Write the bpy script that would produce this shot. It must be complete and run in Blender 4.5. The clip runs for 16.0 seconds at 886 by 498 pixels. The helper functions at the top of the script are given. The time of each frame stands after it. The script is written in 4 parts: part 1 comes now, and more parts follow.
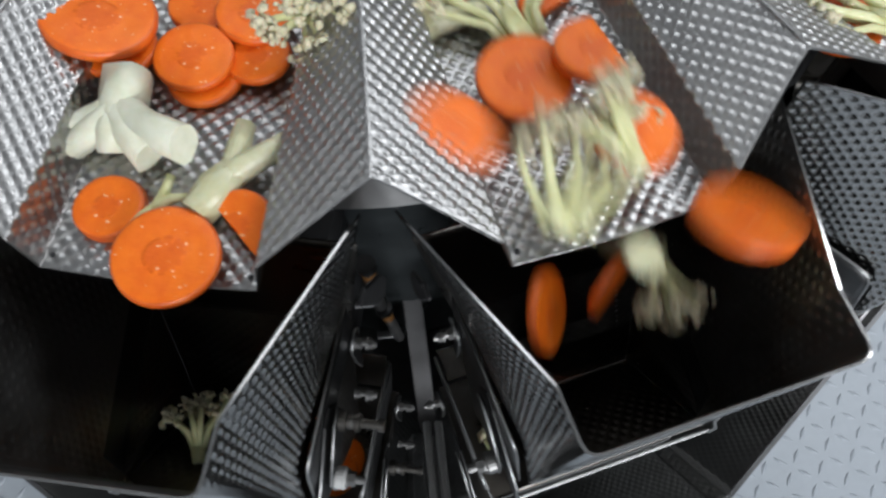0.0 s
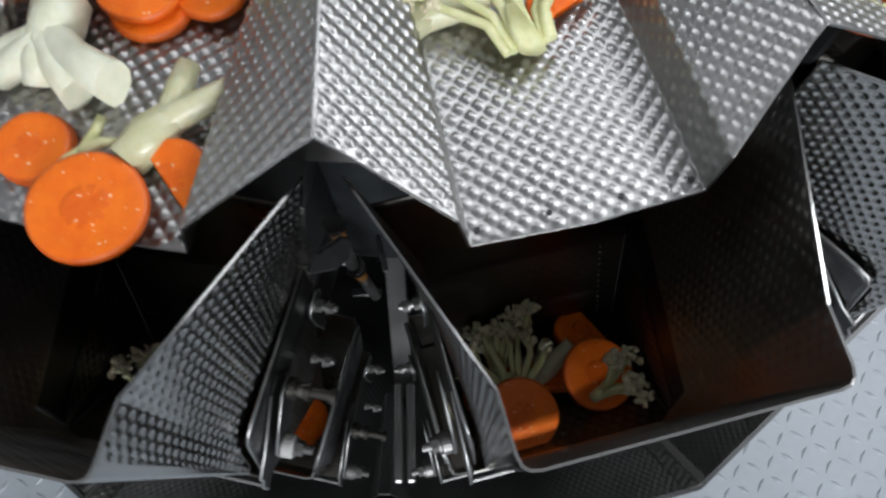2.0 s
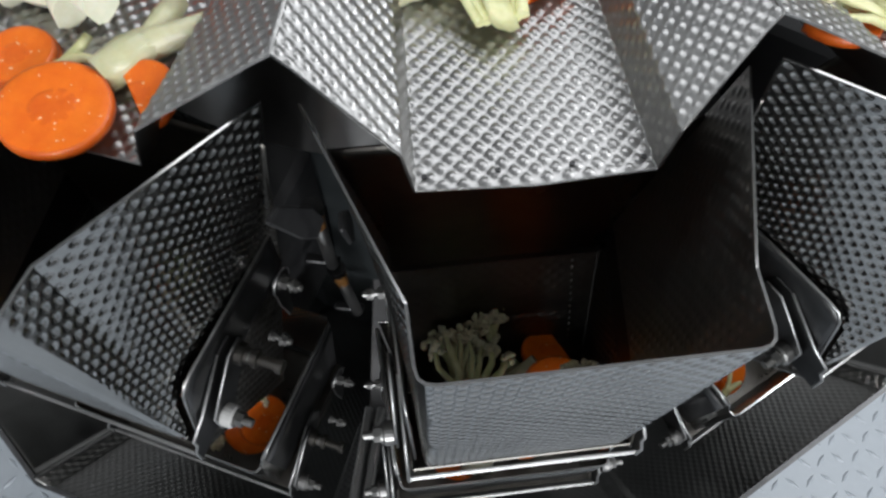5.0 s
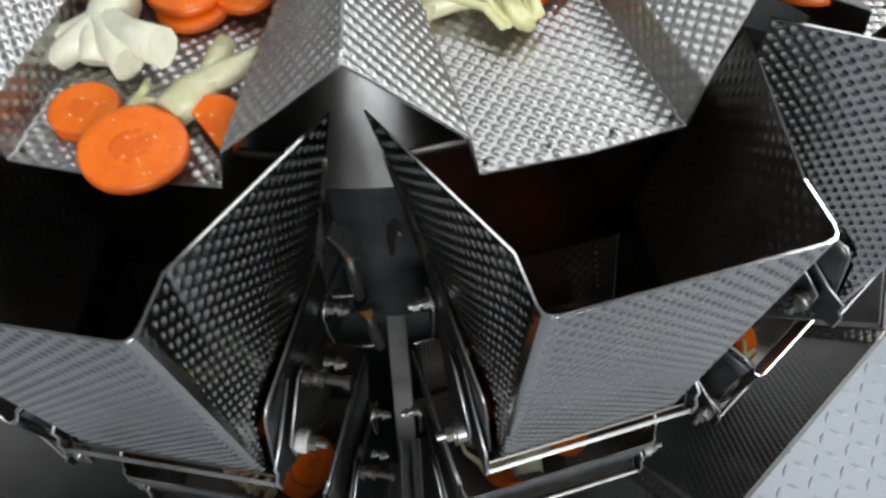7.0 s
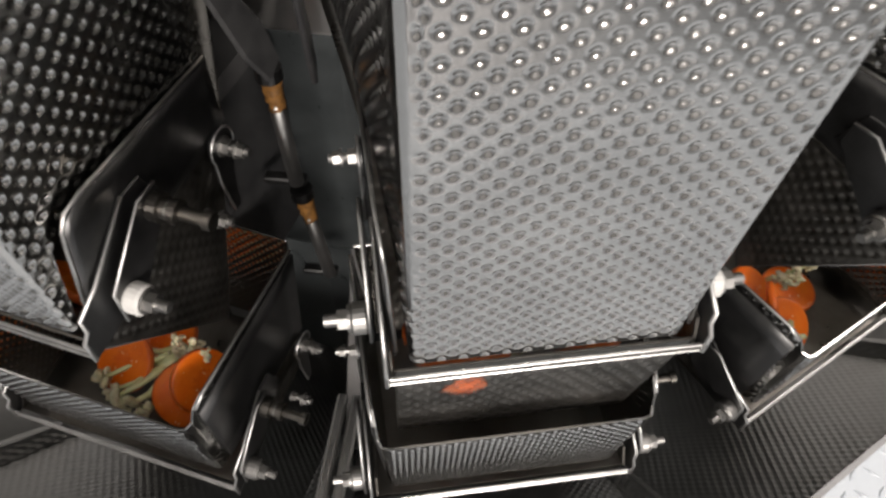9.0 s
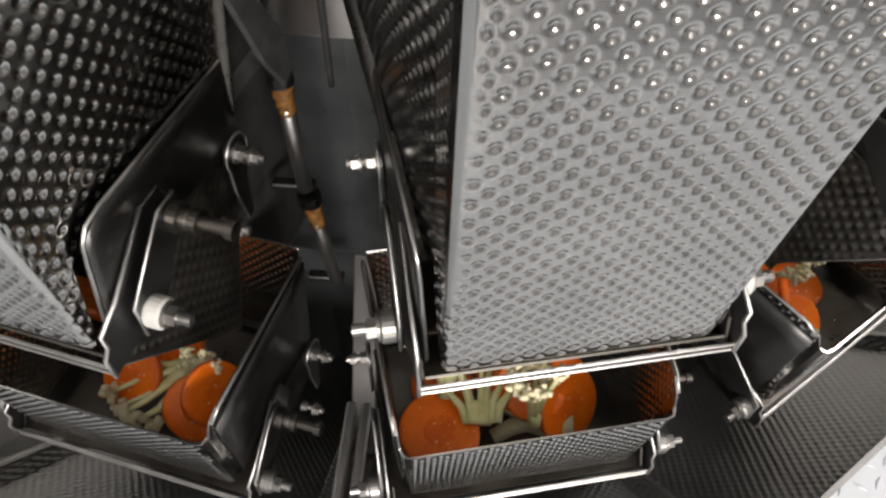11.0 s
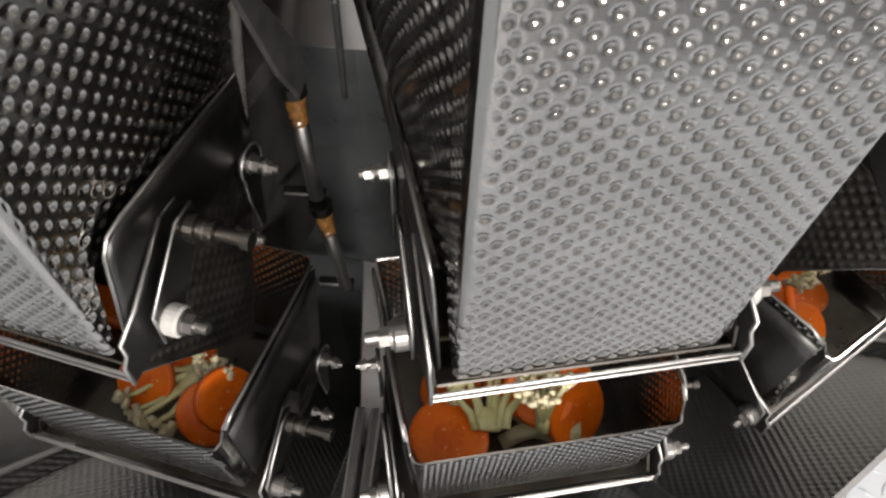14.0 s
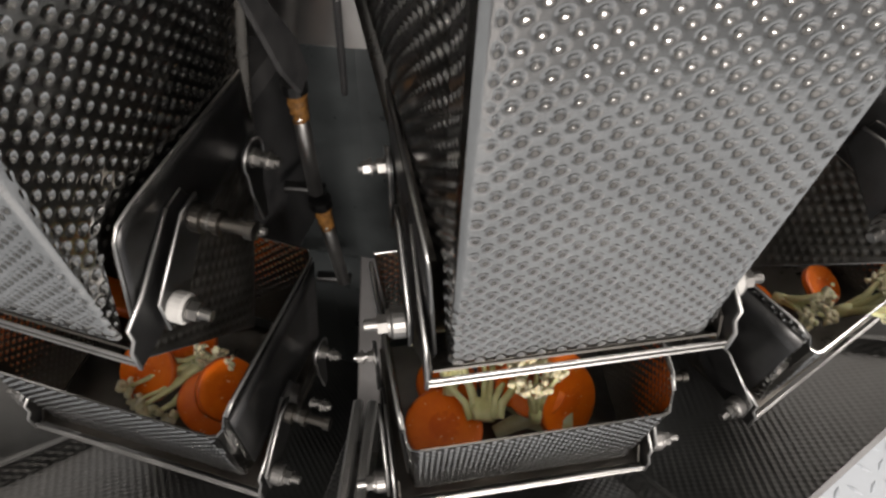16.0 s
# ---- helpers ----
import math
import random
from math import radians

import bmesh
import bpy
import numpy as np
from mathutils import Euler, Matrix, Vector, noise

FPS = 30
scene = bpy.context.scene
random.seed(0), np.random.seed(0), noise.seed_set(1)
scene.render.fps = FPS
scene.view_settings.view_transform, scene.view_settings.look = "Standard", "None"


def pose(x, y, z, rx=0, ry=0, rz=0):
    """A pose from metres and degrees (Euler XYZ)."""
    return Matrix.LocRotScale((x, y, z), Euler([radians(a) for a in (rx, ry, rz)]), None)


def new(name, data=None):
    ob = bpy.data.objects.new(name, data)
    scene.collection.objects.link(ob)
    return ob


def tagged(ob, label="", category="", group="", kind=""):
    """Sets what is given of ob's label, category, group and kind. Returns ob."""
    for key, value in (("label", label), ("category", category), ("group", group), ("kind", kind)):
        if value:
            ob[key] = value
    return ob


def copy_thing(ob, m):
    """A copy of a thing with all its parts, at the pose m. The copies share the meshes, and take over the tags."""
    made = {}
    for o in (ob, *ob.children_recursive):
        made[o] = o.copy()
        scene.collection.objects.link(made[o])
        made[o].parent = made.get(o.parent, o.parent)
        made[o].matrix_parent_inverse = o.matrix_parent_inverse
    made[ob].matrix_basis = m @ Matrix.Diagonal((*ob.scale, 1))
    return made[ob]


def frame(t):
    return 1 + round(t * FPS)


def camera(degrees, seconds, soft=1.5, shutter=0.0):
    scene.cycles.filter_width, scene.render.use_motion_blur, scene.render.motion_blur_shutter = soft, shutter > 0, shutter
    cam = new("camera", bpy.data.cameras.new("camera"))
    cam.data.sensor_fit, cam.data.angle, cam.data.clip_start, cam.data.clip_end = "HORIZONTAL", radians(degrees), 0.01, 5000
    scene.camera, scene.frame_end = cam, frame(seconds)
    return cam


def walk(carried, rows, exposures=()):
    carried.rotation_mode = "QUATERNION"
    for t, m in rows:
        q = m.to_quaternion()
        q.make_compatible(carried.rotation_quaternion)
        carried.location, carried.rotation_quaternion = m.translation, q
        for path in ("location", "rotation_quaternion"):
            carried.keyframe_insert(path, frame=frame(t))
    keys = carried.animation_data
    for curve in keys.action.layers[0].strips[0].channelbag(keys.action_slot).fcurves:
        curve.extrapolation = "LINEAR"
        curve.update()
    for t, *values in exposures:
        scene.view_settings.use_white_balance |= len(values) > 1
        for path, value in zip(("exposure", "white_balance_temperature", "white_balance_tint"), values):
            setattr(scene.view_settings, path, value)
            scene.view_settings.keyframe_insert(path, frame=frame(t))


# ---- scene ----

# ---- camera ----
cam = camera(63.93, 16.0, soft=2.6, shutter=0.9)
PATH = [
    (0, -0.1142, -0.5874, 1.464, 24.99, 1.14, -18.46),
    (0.5, -0.1333, -0.5736, 1.4618, 24.54, 0.22, -19.88),
    (1, -0.121, -0.5669, 1.4544, 23.0, 0.01, -19.65),
    (1.5, -0.1005, -0.5677, 1.446, 21.77, 0.01, -16.95),
    (2, -0.0851, -0.5718, 1.4399, 20.78, 0.19, -14.21),
    (2.5, -0.0693, -0.5779, 1.4256, 21.81, -0.64, -10.59),
    (3, -0.06, -0.5845, 1.4136, 24.11, -1.45, -6.99),
    (3.5, -0.0562, -0.5962, 1.4115, 26.42, -1.2, -5.29),
    (4, -0.0518, -0.6095, 1.4081, 26.22, -1.1, -4.6),
    (6.5, -0.1063, -0.6539, 1.4322, 32.29, 0.5, -14.59),
    (7, -0.1219, -0.6641, 1.4182, 33.49, 0.31, -16.51),
    (7.5, -0.1204, -0.6831, 1.3868, 36.06, -0.76, -15.05),
    (8, -0.1037, -0.6987, 1.3412, 36.24, -1.45, -13.03),
    (8.5, -0.069, -0.7026, 1.2911, 37.4, -1.98, -9.91),
    (9, -0.0659, -0.6868, 1.2593, 37.41, -1.08, -7.69),
    (9.5, -0.0741, -0.679, 1.2527, 37.6, -0.96, -8.86),
    (12, -0.0846, -0.6813, 1.2579, 37.6, -1.59, -9.74),
    (12.5, -0.0836, -0.6848, 1.2592, 37.83, -1.39, -9.37),
    (13, -0.0864, -0.6848, 1.2598, 37.9, -1.44, -9.53),
    (13.5, -0.0869, -0.6838, 1.2616, 38.05, -1.31, -9.48),
    (14, -0.0872, -0.68, 1.2607, 37.86, -1.27, -9.36),
    (14.5, -0.0876, -0.6815, 1.262, 37.73, -1.37, -9.39),
    (15, -0.0893, -0.6856, 1.2652, 37.84, -1.33, -9.47),
    (15.5, -0.0918, -0.6876, 1.2638, 37.8, -1.41, -9.64),
    (16, -0.0891, -0.6904, 1.2663, 38.06, -1.68, -9.35),
]
walk(cam, [(t, pose(x, y, z, rx, ry, rz)) for t, x, y, z, rx, ry, rz in PATH],
     [(0.0, 0.0, 5800, 11), (4.0, 0.12, 5900, 11), (7.0, 0.14, 6000, 11), (7.5, 0.4, 6150, 12), (8.0, 0.86, 6450, 14), (8.5, 1.06, 6650, 15), (9.0, 0.92, 6750, 16),
      (12.0, 0.94, 6750, 16), (14.5, 0.86, 6750, 16), (15.0, 0.62, 6750, 16), (16.0, 0.6, 6750, 16)])

# ---- light: a white-lit packing hall ----
world = bpy.data.worlds.new("hall_air")
scene.world = world
world.use_nodes = True
world.node_tree.nodes["Background"].inputs[0].default_value = (0.75, 0.87, 1.0, 1)
world.node_tree.nodes["Background"].inputs[1].default_value = 0.018


def ceiling_lamp(x, y, sx, sy, power):
    d = bpy.data.lights.new("hall_lamp", "AREA")
    d.shape, d.size, d.size_y, d.energy, d.color = "RECTANGLE", sx, sy, power, (1.0, 0.975, 0.92)
    o = new("hall_lamp", d)
    o.matrix_world = pose(x, y, 3.62)
    return o


for lx, ly, sx, sy, watt in ((0.8, 1.3, 2.1, 1.6, 29), (2.3, -0.1, 0.7, 1.8, 54), (-2.6, 1.0, 0.5, 1.8, 12)):
    ceiling_lamp(lx, ly, sx, sy, watt)
# unseen lamp added on the wall behind the viewer to glint in the dimples
ceiling_lamp(0, 0, 2.5, 0.9, 155).matrix_world = pose(-0.05, -4.2, 2.35, 77, 0, 0)


# ---- materials ----
def material(name, rough=0.4, metal=0.0, base=(0.5, 0.5, 0.5)):
    m = bpy.data.materials.new(name)
    m.use_nodes = True
    n, l = m.node_tree.nodes, m.node_tree.links
    b = n["Principled BSDF"]
    b.inputs["Base Color"].default_value = (*base, 1)
    b.inputs["Roughness"].default_value = rough
    b.inputs["Metallic"].default_value = metal
    tc = n.new("ShaderNodeTexCoord")
    return m, n, l, b, tc


def noise_node(n, l, tc, scale, detail=4, rough=0.6, stretch=(1, 1, 1)):
    mp = n.new("ShaderNodeMapping")
    mp.inputs["Scale"].default_value = stretch
    l.new(tc.outputs["Object"], mp.inputs["Vector"])
    t = n.new("ShaderNodeTexNoise")
    t.inputs["Scale"].default_value, t.inputs["Detail"].default_value, t.inputs["Roughness"].default_value = scale, detail, rough
    l.new(mp.outputs[0], t.inputs["Vector"])
    return t.outputs["Fac"]


def ramp_node(n, l, fac, stops):
    r = n.new("ShaderNodeValToRGB")
    e = r.color_ramp.elements
    while len(e) < len(stops):
        e.new(0.5)
    for k, (p, c) in zip(e, stops):
        k.position, k.color = p, (*c, 1)
    l.new(fac, r.inputs[0])
    return r.outputs[0]


def range_node(n, l, fac, lo, hi, a=0.3, b=0.7):
    r = n.new("ShaderNodeMapRange")
    r.inputs[1].default_value, r.inputs[2].default_value, r.inputs[3].default_value, r.inputs[4].default_value = a, b, lo, hi
    l.new(fac, r.inputs[0])
    return r.outputs[0]


def bump_node(n, l, b, fac, strength, dist):
    k = n.new("ShaderNodeBump")
    k.inputs["Strength"].default_value, k.inputs["Distance"].default_value = strength, dist
    l.new(fac, k.inputs["Height"])
    l.new(k.outputs[0], b.inputs["Normal"])


def steel(name, rlo, rhi, c0, c1, stretch=(1, 1, 1), grain=900, bump=0.05):
    m, n, l, b, tc = material(name, 0.3, 1.0)
    smear = noise_node(n, l, tc, 22, 5, 0.65)
    fine = noise_node(n, l, tc, grain, 3, 0.6, stretch)
    l.new(range_node(n, l, smear, rlo, rhi), b.inputs["Roughness"])
    l.new(ramp_node(n, l, smear, [(0.3, c0), (0.7, c1)]), b.inputs["Base Color"])
    bump_node(n, l, b, fine, bump, 0.0004)
    return m


STEEL = steel("embossed_stainless_steel", 0.1, 0.19, (0.4, 0.395, 0.385), (0.5, 0.495, 0.48))
SMOOTH = steel("smooth_stainless_steel", 0.16, 0.3, (0.22, 0.215, 0.21), (0.34, 0.335, 0.325), (1, 1, 0.05))
DARKSTEEL = steel("dull_embossed_steel", 0.28, 0.42, (0.26, 0.255, 0.245), (0.34, 0.335, 0.325))
PANSTEEL = steel("embossed_pan_steel", 0.28, 0.42, (0.33, 0.326, 0.318), (0.42, 0.416, 0.404))
INSIDE = steel("scoured_inner_steel", 0.3, 0.44, (0.36, 0.35, 0.335), (0.46, 0.45, 0.43))
# Shade inside and below the feed hoppers, put into the base colour.
SHADED = steel("shaded_embossed_steel", 0.3, 0.46, (0.1, 0.095, 0.085), (0.18, 0.17, 0.155))
# Dark base paints shade on gates and backs; also grease on pivot stubs.
DULL = steel("shaded_soiled_smooth_steel", 0.24, 0.4, (0.09, 0.084, 0.075), (0.17, 0.16, 0.145))
EDGE = steel("bright_cut_steel", 0.3, 0.46, (0.34, 0.34, 0.335), (0.48, 0.48, 0.47), bump=0.1)
BOLT = steel("zinc_bolt_steel", 0.34, 0.5, (0.2, 0.2, 0.19), (0.34, 0.33, 0.32), bump=0.1)
POLISHED = steel("brushed_skirt_steel", 0.3, 0.36, (0.52, 0.51, 0.495), (0.62, 0.61, 0.595), (0.03, 0.03, 1), 900, 0.2)


POLISHED.node_tree.nodes["Principled BSDF"].inputs["Anisotropic"].default_value = 0.95
POLISHED.node_tree.nodes["Principled BSDF"].inputs["Anisotropic Rotation"].default_value = 0.25
tang = POLISHED.node_tree.nodes.new("ShaderNodeTangent")
tang.direction_type, tang.axis = "RADIAL", "Z"
POLISHED.node_tree.links.new(tang.outputs[0], POLISHED.node_tree.nodes["Principled BSDF"].inputs["Tangent"])


def painted(name, c0, c1, rough=0.5, scale=60, bump=0.08):
    m, n, l, b, tc = material(name, rough)
    f = noise_node(n, l, tc, scale, 6, 0.65)
    g = noise_node(n, l, tc, scale * 9, 3, 0.6)
    l.new(ramp_node(n, l, f, [(0.3, c0), (0.72, c1)]), b.inputs["Base Color"])
    l.new(range_node(n, l, f, rough - 0.1, rough + 0.12), b.inputs["Roughness"])
    bump_node(n, l, b, g, bump, 0.0006)
    return m


GREY = painted("blue_grey_housing", (0.026, 0.03, 0.031), (0.05, 0.056, 0.057), 0.34, 30)
# Dark base stands in for shade and dark reflections on arms, cheeks, webs.
DARK = steel("shade_dark_steel", 0.32, 0.48, (0.06, 0.06, 0.06), (0.12, 0.12, 0.12))
BARPAINT = painted("dull_grey_bar_paint", (0.035, 0.034, 0.033), (0.065, 0.062, 0.06), 0.55, 40)
BLACK = painted("black_rubber", (0.012, 0.012, 0.013), (0.03, 0.03, 0.03), 0.5, 40)
NYLON = painted("white_nylon", (0.42, 0.42, 0.4), (0.54, 0.53, 0.51), 0.4, 80)
GREASE = painted("brown_grease", (0.05, 0.025, 0.01), (0.22, 0.1, 0.022), 0.4, 260, 0.5)
FLOOR = painted("tread_plate_paint", (0.28, 0.31, 0.335), (0.38, 0.41, 0.44), 0.4, 8)
HALLFLOOR = painted("hall_floor_paint", (0.11, 0.12, 0.13), (0.17, 0.18, 0.19), 0.4, 8)
WALLP = painted("white_wall_paint", (0.58, 0.58, 0.57), (0.66, 0.66, 0.65), 0.6, 3)
CEIL = painted("ceiling_paint", (0.58, 0.58, 0.58), (0.66, 0.66, 0.66), 0.7, 3)


def produce(name, stops, rough, scale, bump, sss=0.15, coat=0.0):
    m, n, l, b, tc = material(name, rough)
    f = noise_node(n, l, tc, scale, 6, 0.62)
    l.new(ramp_node(n, l, f, stops), b.inputs["Base Color"])
    bump_node(n, l, b, noise_node(n, l, tc, scale * 6, 4, 0.6), bump, 0.0008)
    b.inputs["Subsurface Weight"].default_value = sss
    b.inputs["Subsurface Radius"].default_value = (0.004, 0.002, 0.001)
    b.inputs["Coat Weight"].default_value = coat
    return m


CARROT = produce("cut_carrot", [(0.3, (0.78, 0.135, 0.003)), (0.7, (0.88, 0.195, 0.006))], 0.42, 120, 0.25, 0.15, 0.04)
CARROT.node_tree.nodes["Principled BSDF"].inputs["Specular IOR Level"].default_value = 0.3
CORE = produce("carrot_core", [(0.3, (0.7, 0.112, 0.003)), (0.7, (0.8, 0.155, 0.005))], 0.42, 160, 0.3, 0.15, 0.04)
CORE.node_tree.nodes["Principled BSDF"].inputs["Specular IOR Level"].default_value = 0.3
for m_ in (CARROT, CORE):
    # pale specks scattered over the wet cut faces
    n_, l_ = m_.node_tree.nodes, m_.node_tree.links
    b_ = n_["Principled BSDF"]
    tint = b_.inputs["Base Color"].links[0].from_socket
    tc_ = n_.new("ShaderNodeTexCoord")
    spot = ramp_node(n_, l_, noise_node(n_, l_, tc_, 330, 2, 0.5), [(0.685, (0, 0, 0)), (0.72, (0.75, 0.75, 0.75))])
    mix = n_.new("ShaderNodeMix")
    mix.data_type = "RGBA"
    l_.new(spot, mix.inputs[0])
    l_.new(tint, mix.inputs[6])
    mix.inputs[7].default_value = (0.92, 0.66, 0.42, 1)
    l_.new(mix.outputs[2], b_.inputs["Base Color"])
SKIN = produce("carrot_skin", [(0.3, (0.6, 0.09, 0.005)), (0.7, (0.78, 0.16, 0.012))], 0.4, 90, 0.4, 0.1, 0.1)
CURD = produce("cauliflower_curd", [(0.3, (0.66, 0.59, 0.36)), (0.7, (0.82, 0.77, 0.56))], 0.6, 500, 0.8, 0.15)
STALK = produce("cauliflower_stalk", [(0.3, (0.57, 0.57, 0.25)), (0.7, (0.76, 0.75, 0.46))], 0.42, 90, 0.3, 0.15, 0.1)
TENDER = produce("tender_stalk", [(0.3, (0.46, 0.45, 0.25)), (0.7, (0.64, 0.62, 0.43))], 0.36, 60, 0.3, 0.25, 0.15)
PALE = produce("pale_cut_stalk", [(0.3, (0.58, 0.58, 0.42)), (0.7, (0.72, 0.72, 0.58))], 0.4, 90, 0.3, 0.15, 0.15)


# ---- mesh helpers ----
def part(name, data, mat, parent=None, label="", smooth=False):
    """Link a bmesh or mesh as one object, under a thing or a part."""
    if isinstance(data, bmesh.types.BMesh):
        me = bpy.data.meshes.new(name)
        data.normal_update()
        data.to_mesh(me)
        data.free()
    else:
        me = data
    if smooth:
        me.shade_smooth()
    if mat and not me.materials:
        me.materials.append(mat)
    o = new(name, me)
    o.parent = parent
    return tagged(o, label) if label else o


def empty(name, m, label, category, group="", kind=""):
    e = new(name)
    e.empty_display_size = 0.02
    e.matrix_basis = m
    return tagged(e, label, category, group, kind)


P_EMB, R_EMB, A_EMB = 0.0087, 0.0023, 0.0012
DETAIL = [True]


def sheet(name, cols, axes, off=(0, 0, 0), amp=A_EMB, thick=0.001, both=True, step=0.0008, flip=False, pitch=P_EMB, margin=0.002, rad=R_EMB, power=1.3, inner=1.0, two_faced=False):
    """A folded sheet through columns of (upper, lower) points, embossed in staggered round dimples laid out on two axes."""
    if not DETAIL[0]:
        step, amp = max(step, 0.006), 0
    top = [np.array(c[0], float) for c in cols]
    bot = [np.array(c[1], float) for c in cols]
    us = []
    for i in range(len(cols) - 1):
        ln = max(np.linalg.norm(top[i + 1] - top[i]), np.linalg.norm(bot[i + 1] - bot[i]))
        k = max(1, int(math.ceil(ln / step)))
        us += [i + j / k for j in range(k)]
    us.append(len(cols) - 1.0)
    us = np.array(us)
    nv = max(1, int(math.ceil(max(np.linalg.norm(a - b) for a, b in zip(top, bot)) / step)))
    ti = np.arange(len(cols))
    tp = np.stack([np.interp(us, ti, [p[k] for p in top]) for k in range(3)], -1)
    bp = np.stack([np.interp(us, ti, [p[k] for p in bot]) for k in range(3)], -1)
    v = np.linspace(0, 1, nv + 1)[None, :, None]
    g = tp[:, None, :] * (1 - v) + bp[:, None, :] * v
    nrm = np.cross(np.gradient(g, axis=0), np.gradient(g, axis=1) if nv > 0 else g)
    nrm /= np.linalg.norm(nrm, axis=-1, keepdims=True) + 1e-12
    if flip:
        nrm = -nrm
    edge = np.minimum(np.linalg.norm(g - g[:, :1], axis=-1), np.linalg.norm(g - g[:, -1:], axis=-1))
    edge = np.minimum(edge, np.minimum(np.linalg.norm(g - g[:1], axis=-1), np.linalg.norm(g - g[-1:], axis=-1)))
    if amp:
        a, b, mask = axes(g) if callable(axes) else (g[..., axes[0]], g[..., axes[1]], 1)
        a, b = a / pitch, b / pitch
        d1 = np.hypot(a - np.round(a), b - np.round(b))
        a2, b2 = a - 0.5, b - 0.5
        d2 = np.hypot(a2 - np.round(a2), b2 - np.round(b2))
        d = np.minimum(d1, d2) * P_EMB / rad
        h = (1 - np.minimum(d, 1) ** 2) ** power * np.clip((edge - margin * 0.4) / margin, 0, 1) * mask
        g1 = g + nrm * (h * amp)[..., None]
        g2 = g + nrm * ((h * amp * inner if both else 0 * h) - thick)[..., None]
    else:
        g1, g2 = g, g - nrm * thick
    nu, nw = g.shape[0], g.shape[1]
    idx = np.arange(nu * nw).reshape(nu, nw)
    n0 = nu * nw
    q = np.stack([idx[:-1, :-1], idx[1:, :-1], idx[1:, 1:], idx[:-1, 1:]], -1).reshape(-1, 4)
    ring = np.concatenate([idx[:, 0], idx[-1, 1:], idx[-2::-1, -1], idx[0, -2:0:-1]])
    if both:
        vs = np.concatenate([g1.reshape(-1, 3), g2.reshape(-1, 3)])
        q2 = q[:, ::-1] + n0
        low = ring + n0
    else:
        # a plain underside: straight strips between the folds
        fold = np.searchsorted(us, ti - 1e-6)
        cut = np.unique(np.linspace(0, nw - 1, 41).astype(int))
        low_grid = (g - nrm * thick)[fold][:, cut]
        vs = np.concatenate([g1.reshape(-1, 3), g2.reshape(-1, 3)[ring], low_grid.reshape(-1, 3)])
        low = n0 + np.arange(len(ring))
        k = n0 + len(ring) + np.arange(len(fold) * len(cut)).reshape(len(fold), len(cut))
        q2 = np.stack([k[:-1, :-1], k[:-1, 1:], k[1:, 1:], k[1:, :-1]], -1).reshape(-1, 4)
    vs = vs - np.array(off)
    side = np.stack([ring, low, np.roll(low, -1), np.roll(ring, -1)], -1)
    if flip:
        q, q2, side = q[:, ::-1], q2[:, ::-1], side[:, ::-1]
    faces = np.concatenate([q, q2, side])
    me = bpy.data.meshes.new(name)
    me.from_pydata(vs.tolist(), [], faces.tolist())
    sm = np.ones(len(faces), bool)
    sm[len(q) + len(q2):] = False
    me.polygons.foreach_set("use_smooth", sm)
    if two_faced:
        kind = np.zeros(len(faces), np.int32)
        kind[len(q):len(q) + len(q2)] = 1
        me.polygons.foreach_set("material_index", kind)
    me.update()
    return me


def plate(poly, x0, x1, off=(0, 0, 0), bevel=0.0006):
    """A plate from a (y, z) outline, between two x."""
    bm = bmesh.new()
    a = [bm.verts.new((x0 - off[0], y - off[1], z - off[2])) for y, z in poly]
    f = bm.faces.new(a)
    r = bmesh.ops.extrude_face_region(bm, geom=[f])
    bmesh.ops.translate(bm, vec=(x1 - x0, 0, 0), verts=[e for e in r["geom"] if isinstance(e, bmesh.types.BMVert)])
    bmesh.ops.recalc_face_normals(bm, faces=bm.faces)
    if bevel:
        bmesh.ops.bevel(bm, geom=list(bm.edges), offset=bevel, segments=1, affect="EDGES", clamp_overlap=True)
    return bm


def box(c, s, off=(0, 0, 0), bevel=0.0006, turn=None):
    bm = bmesh.new()
    bmesh.ops.create_cube(bm, size=1)
    bmesh.ops.scale(bm, vec=s, verts=bm.verts)
    if bevel:
        bmesh.ops.bevel(bm, geom=list(bm.edges), offset=bevel, segments=1, affect="EDGES", clamp_overlap=True)
    if turn is not None:
        bmesh.ops.transform(bm, matrix=turn, verts=bm.verts)
    bmesh.ops.translate(bm, vec=Vector(c) - Vector(off), verts=bm.verts)
    return bm


def lathe(profile, seg=24, arc=None):
    """A turned body about z from (radius, z) pairs; closed at both ends where the radius is 0."""
    bm = bmesh.new()
    rows = []
    for r, z in profile:
        rows.append([bm.verts.new((r * math.cos(2 * math.pi * k / seg), r * math.sin(2 * math.pi * k / seg), z)) for k in range(seg)])
    for a, b in zip(rows, rows[1:]):
        for k in range(seg):
            bm.faces.new((a[k], a[(k + 1) % seg], b[(k + 1) % seg], b[k]))
    bm.faces.new(rows[0][::-1])
    bm.faces.new(rows[-1])
    bmesh.ops.recalc_face_normals(bm, faces=bm.faces)
    return bm


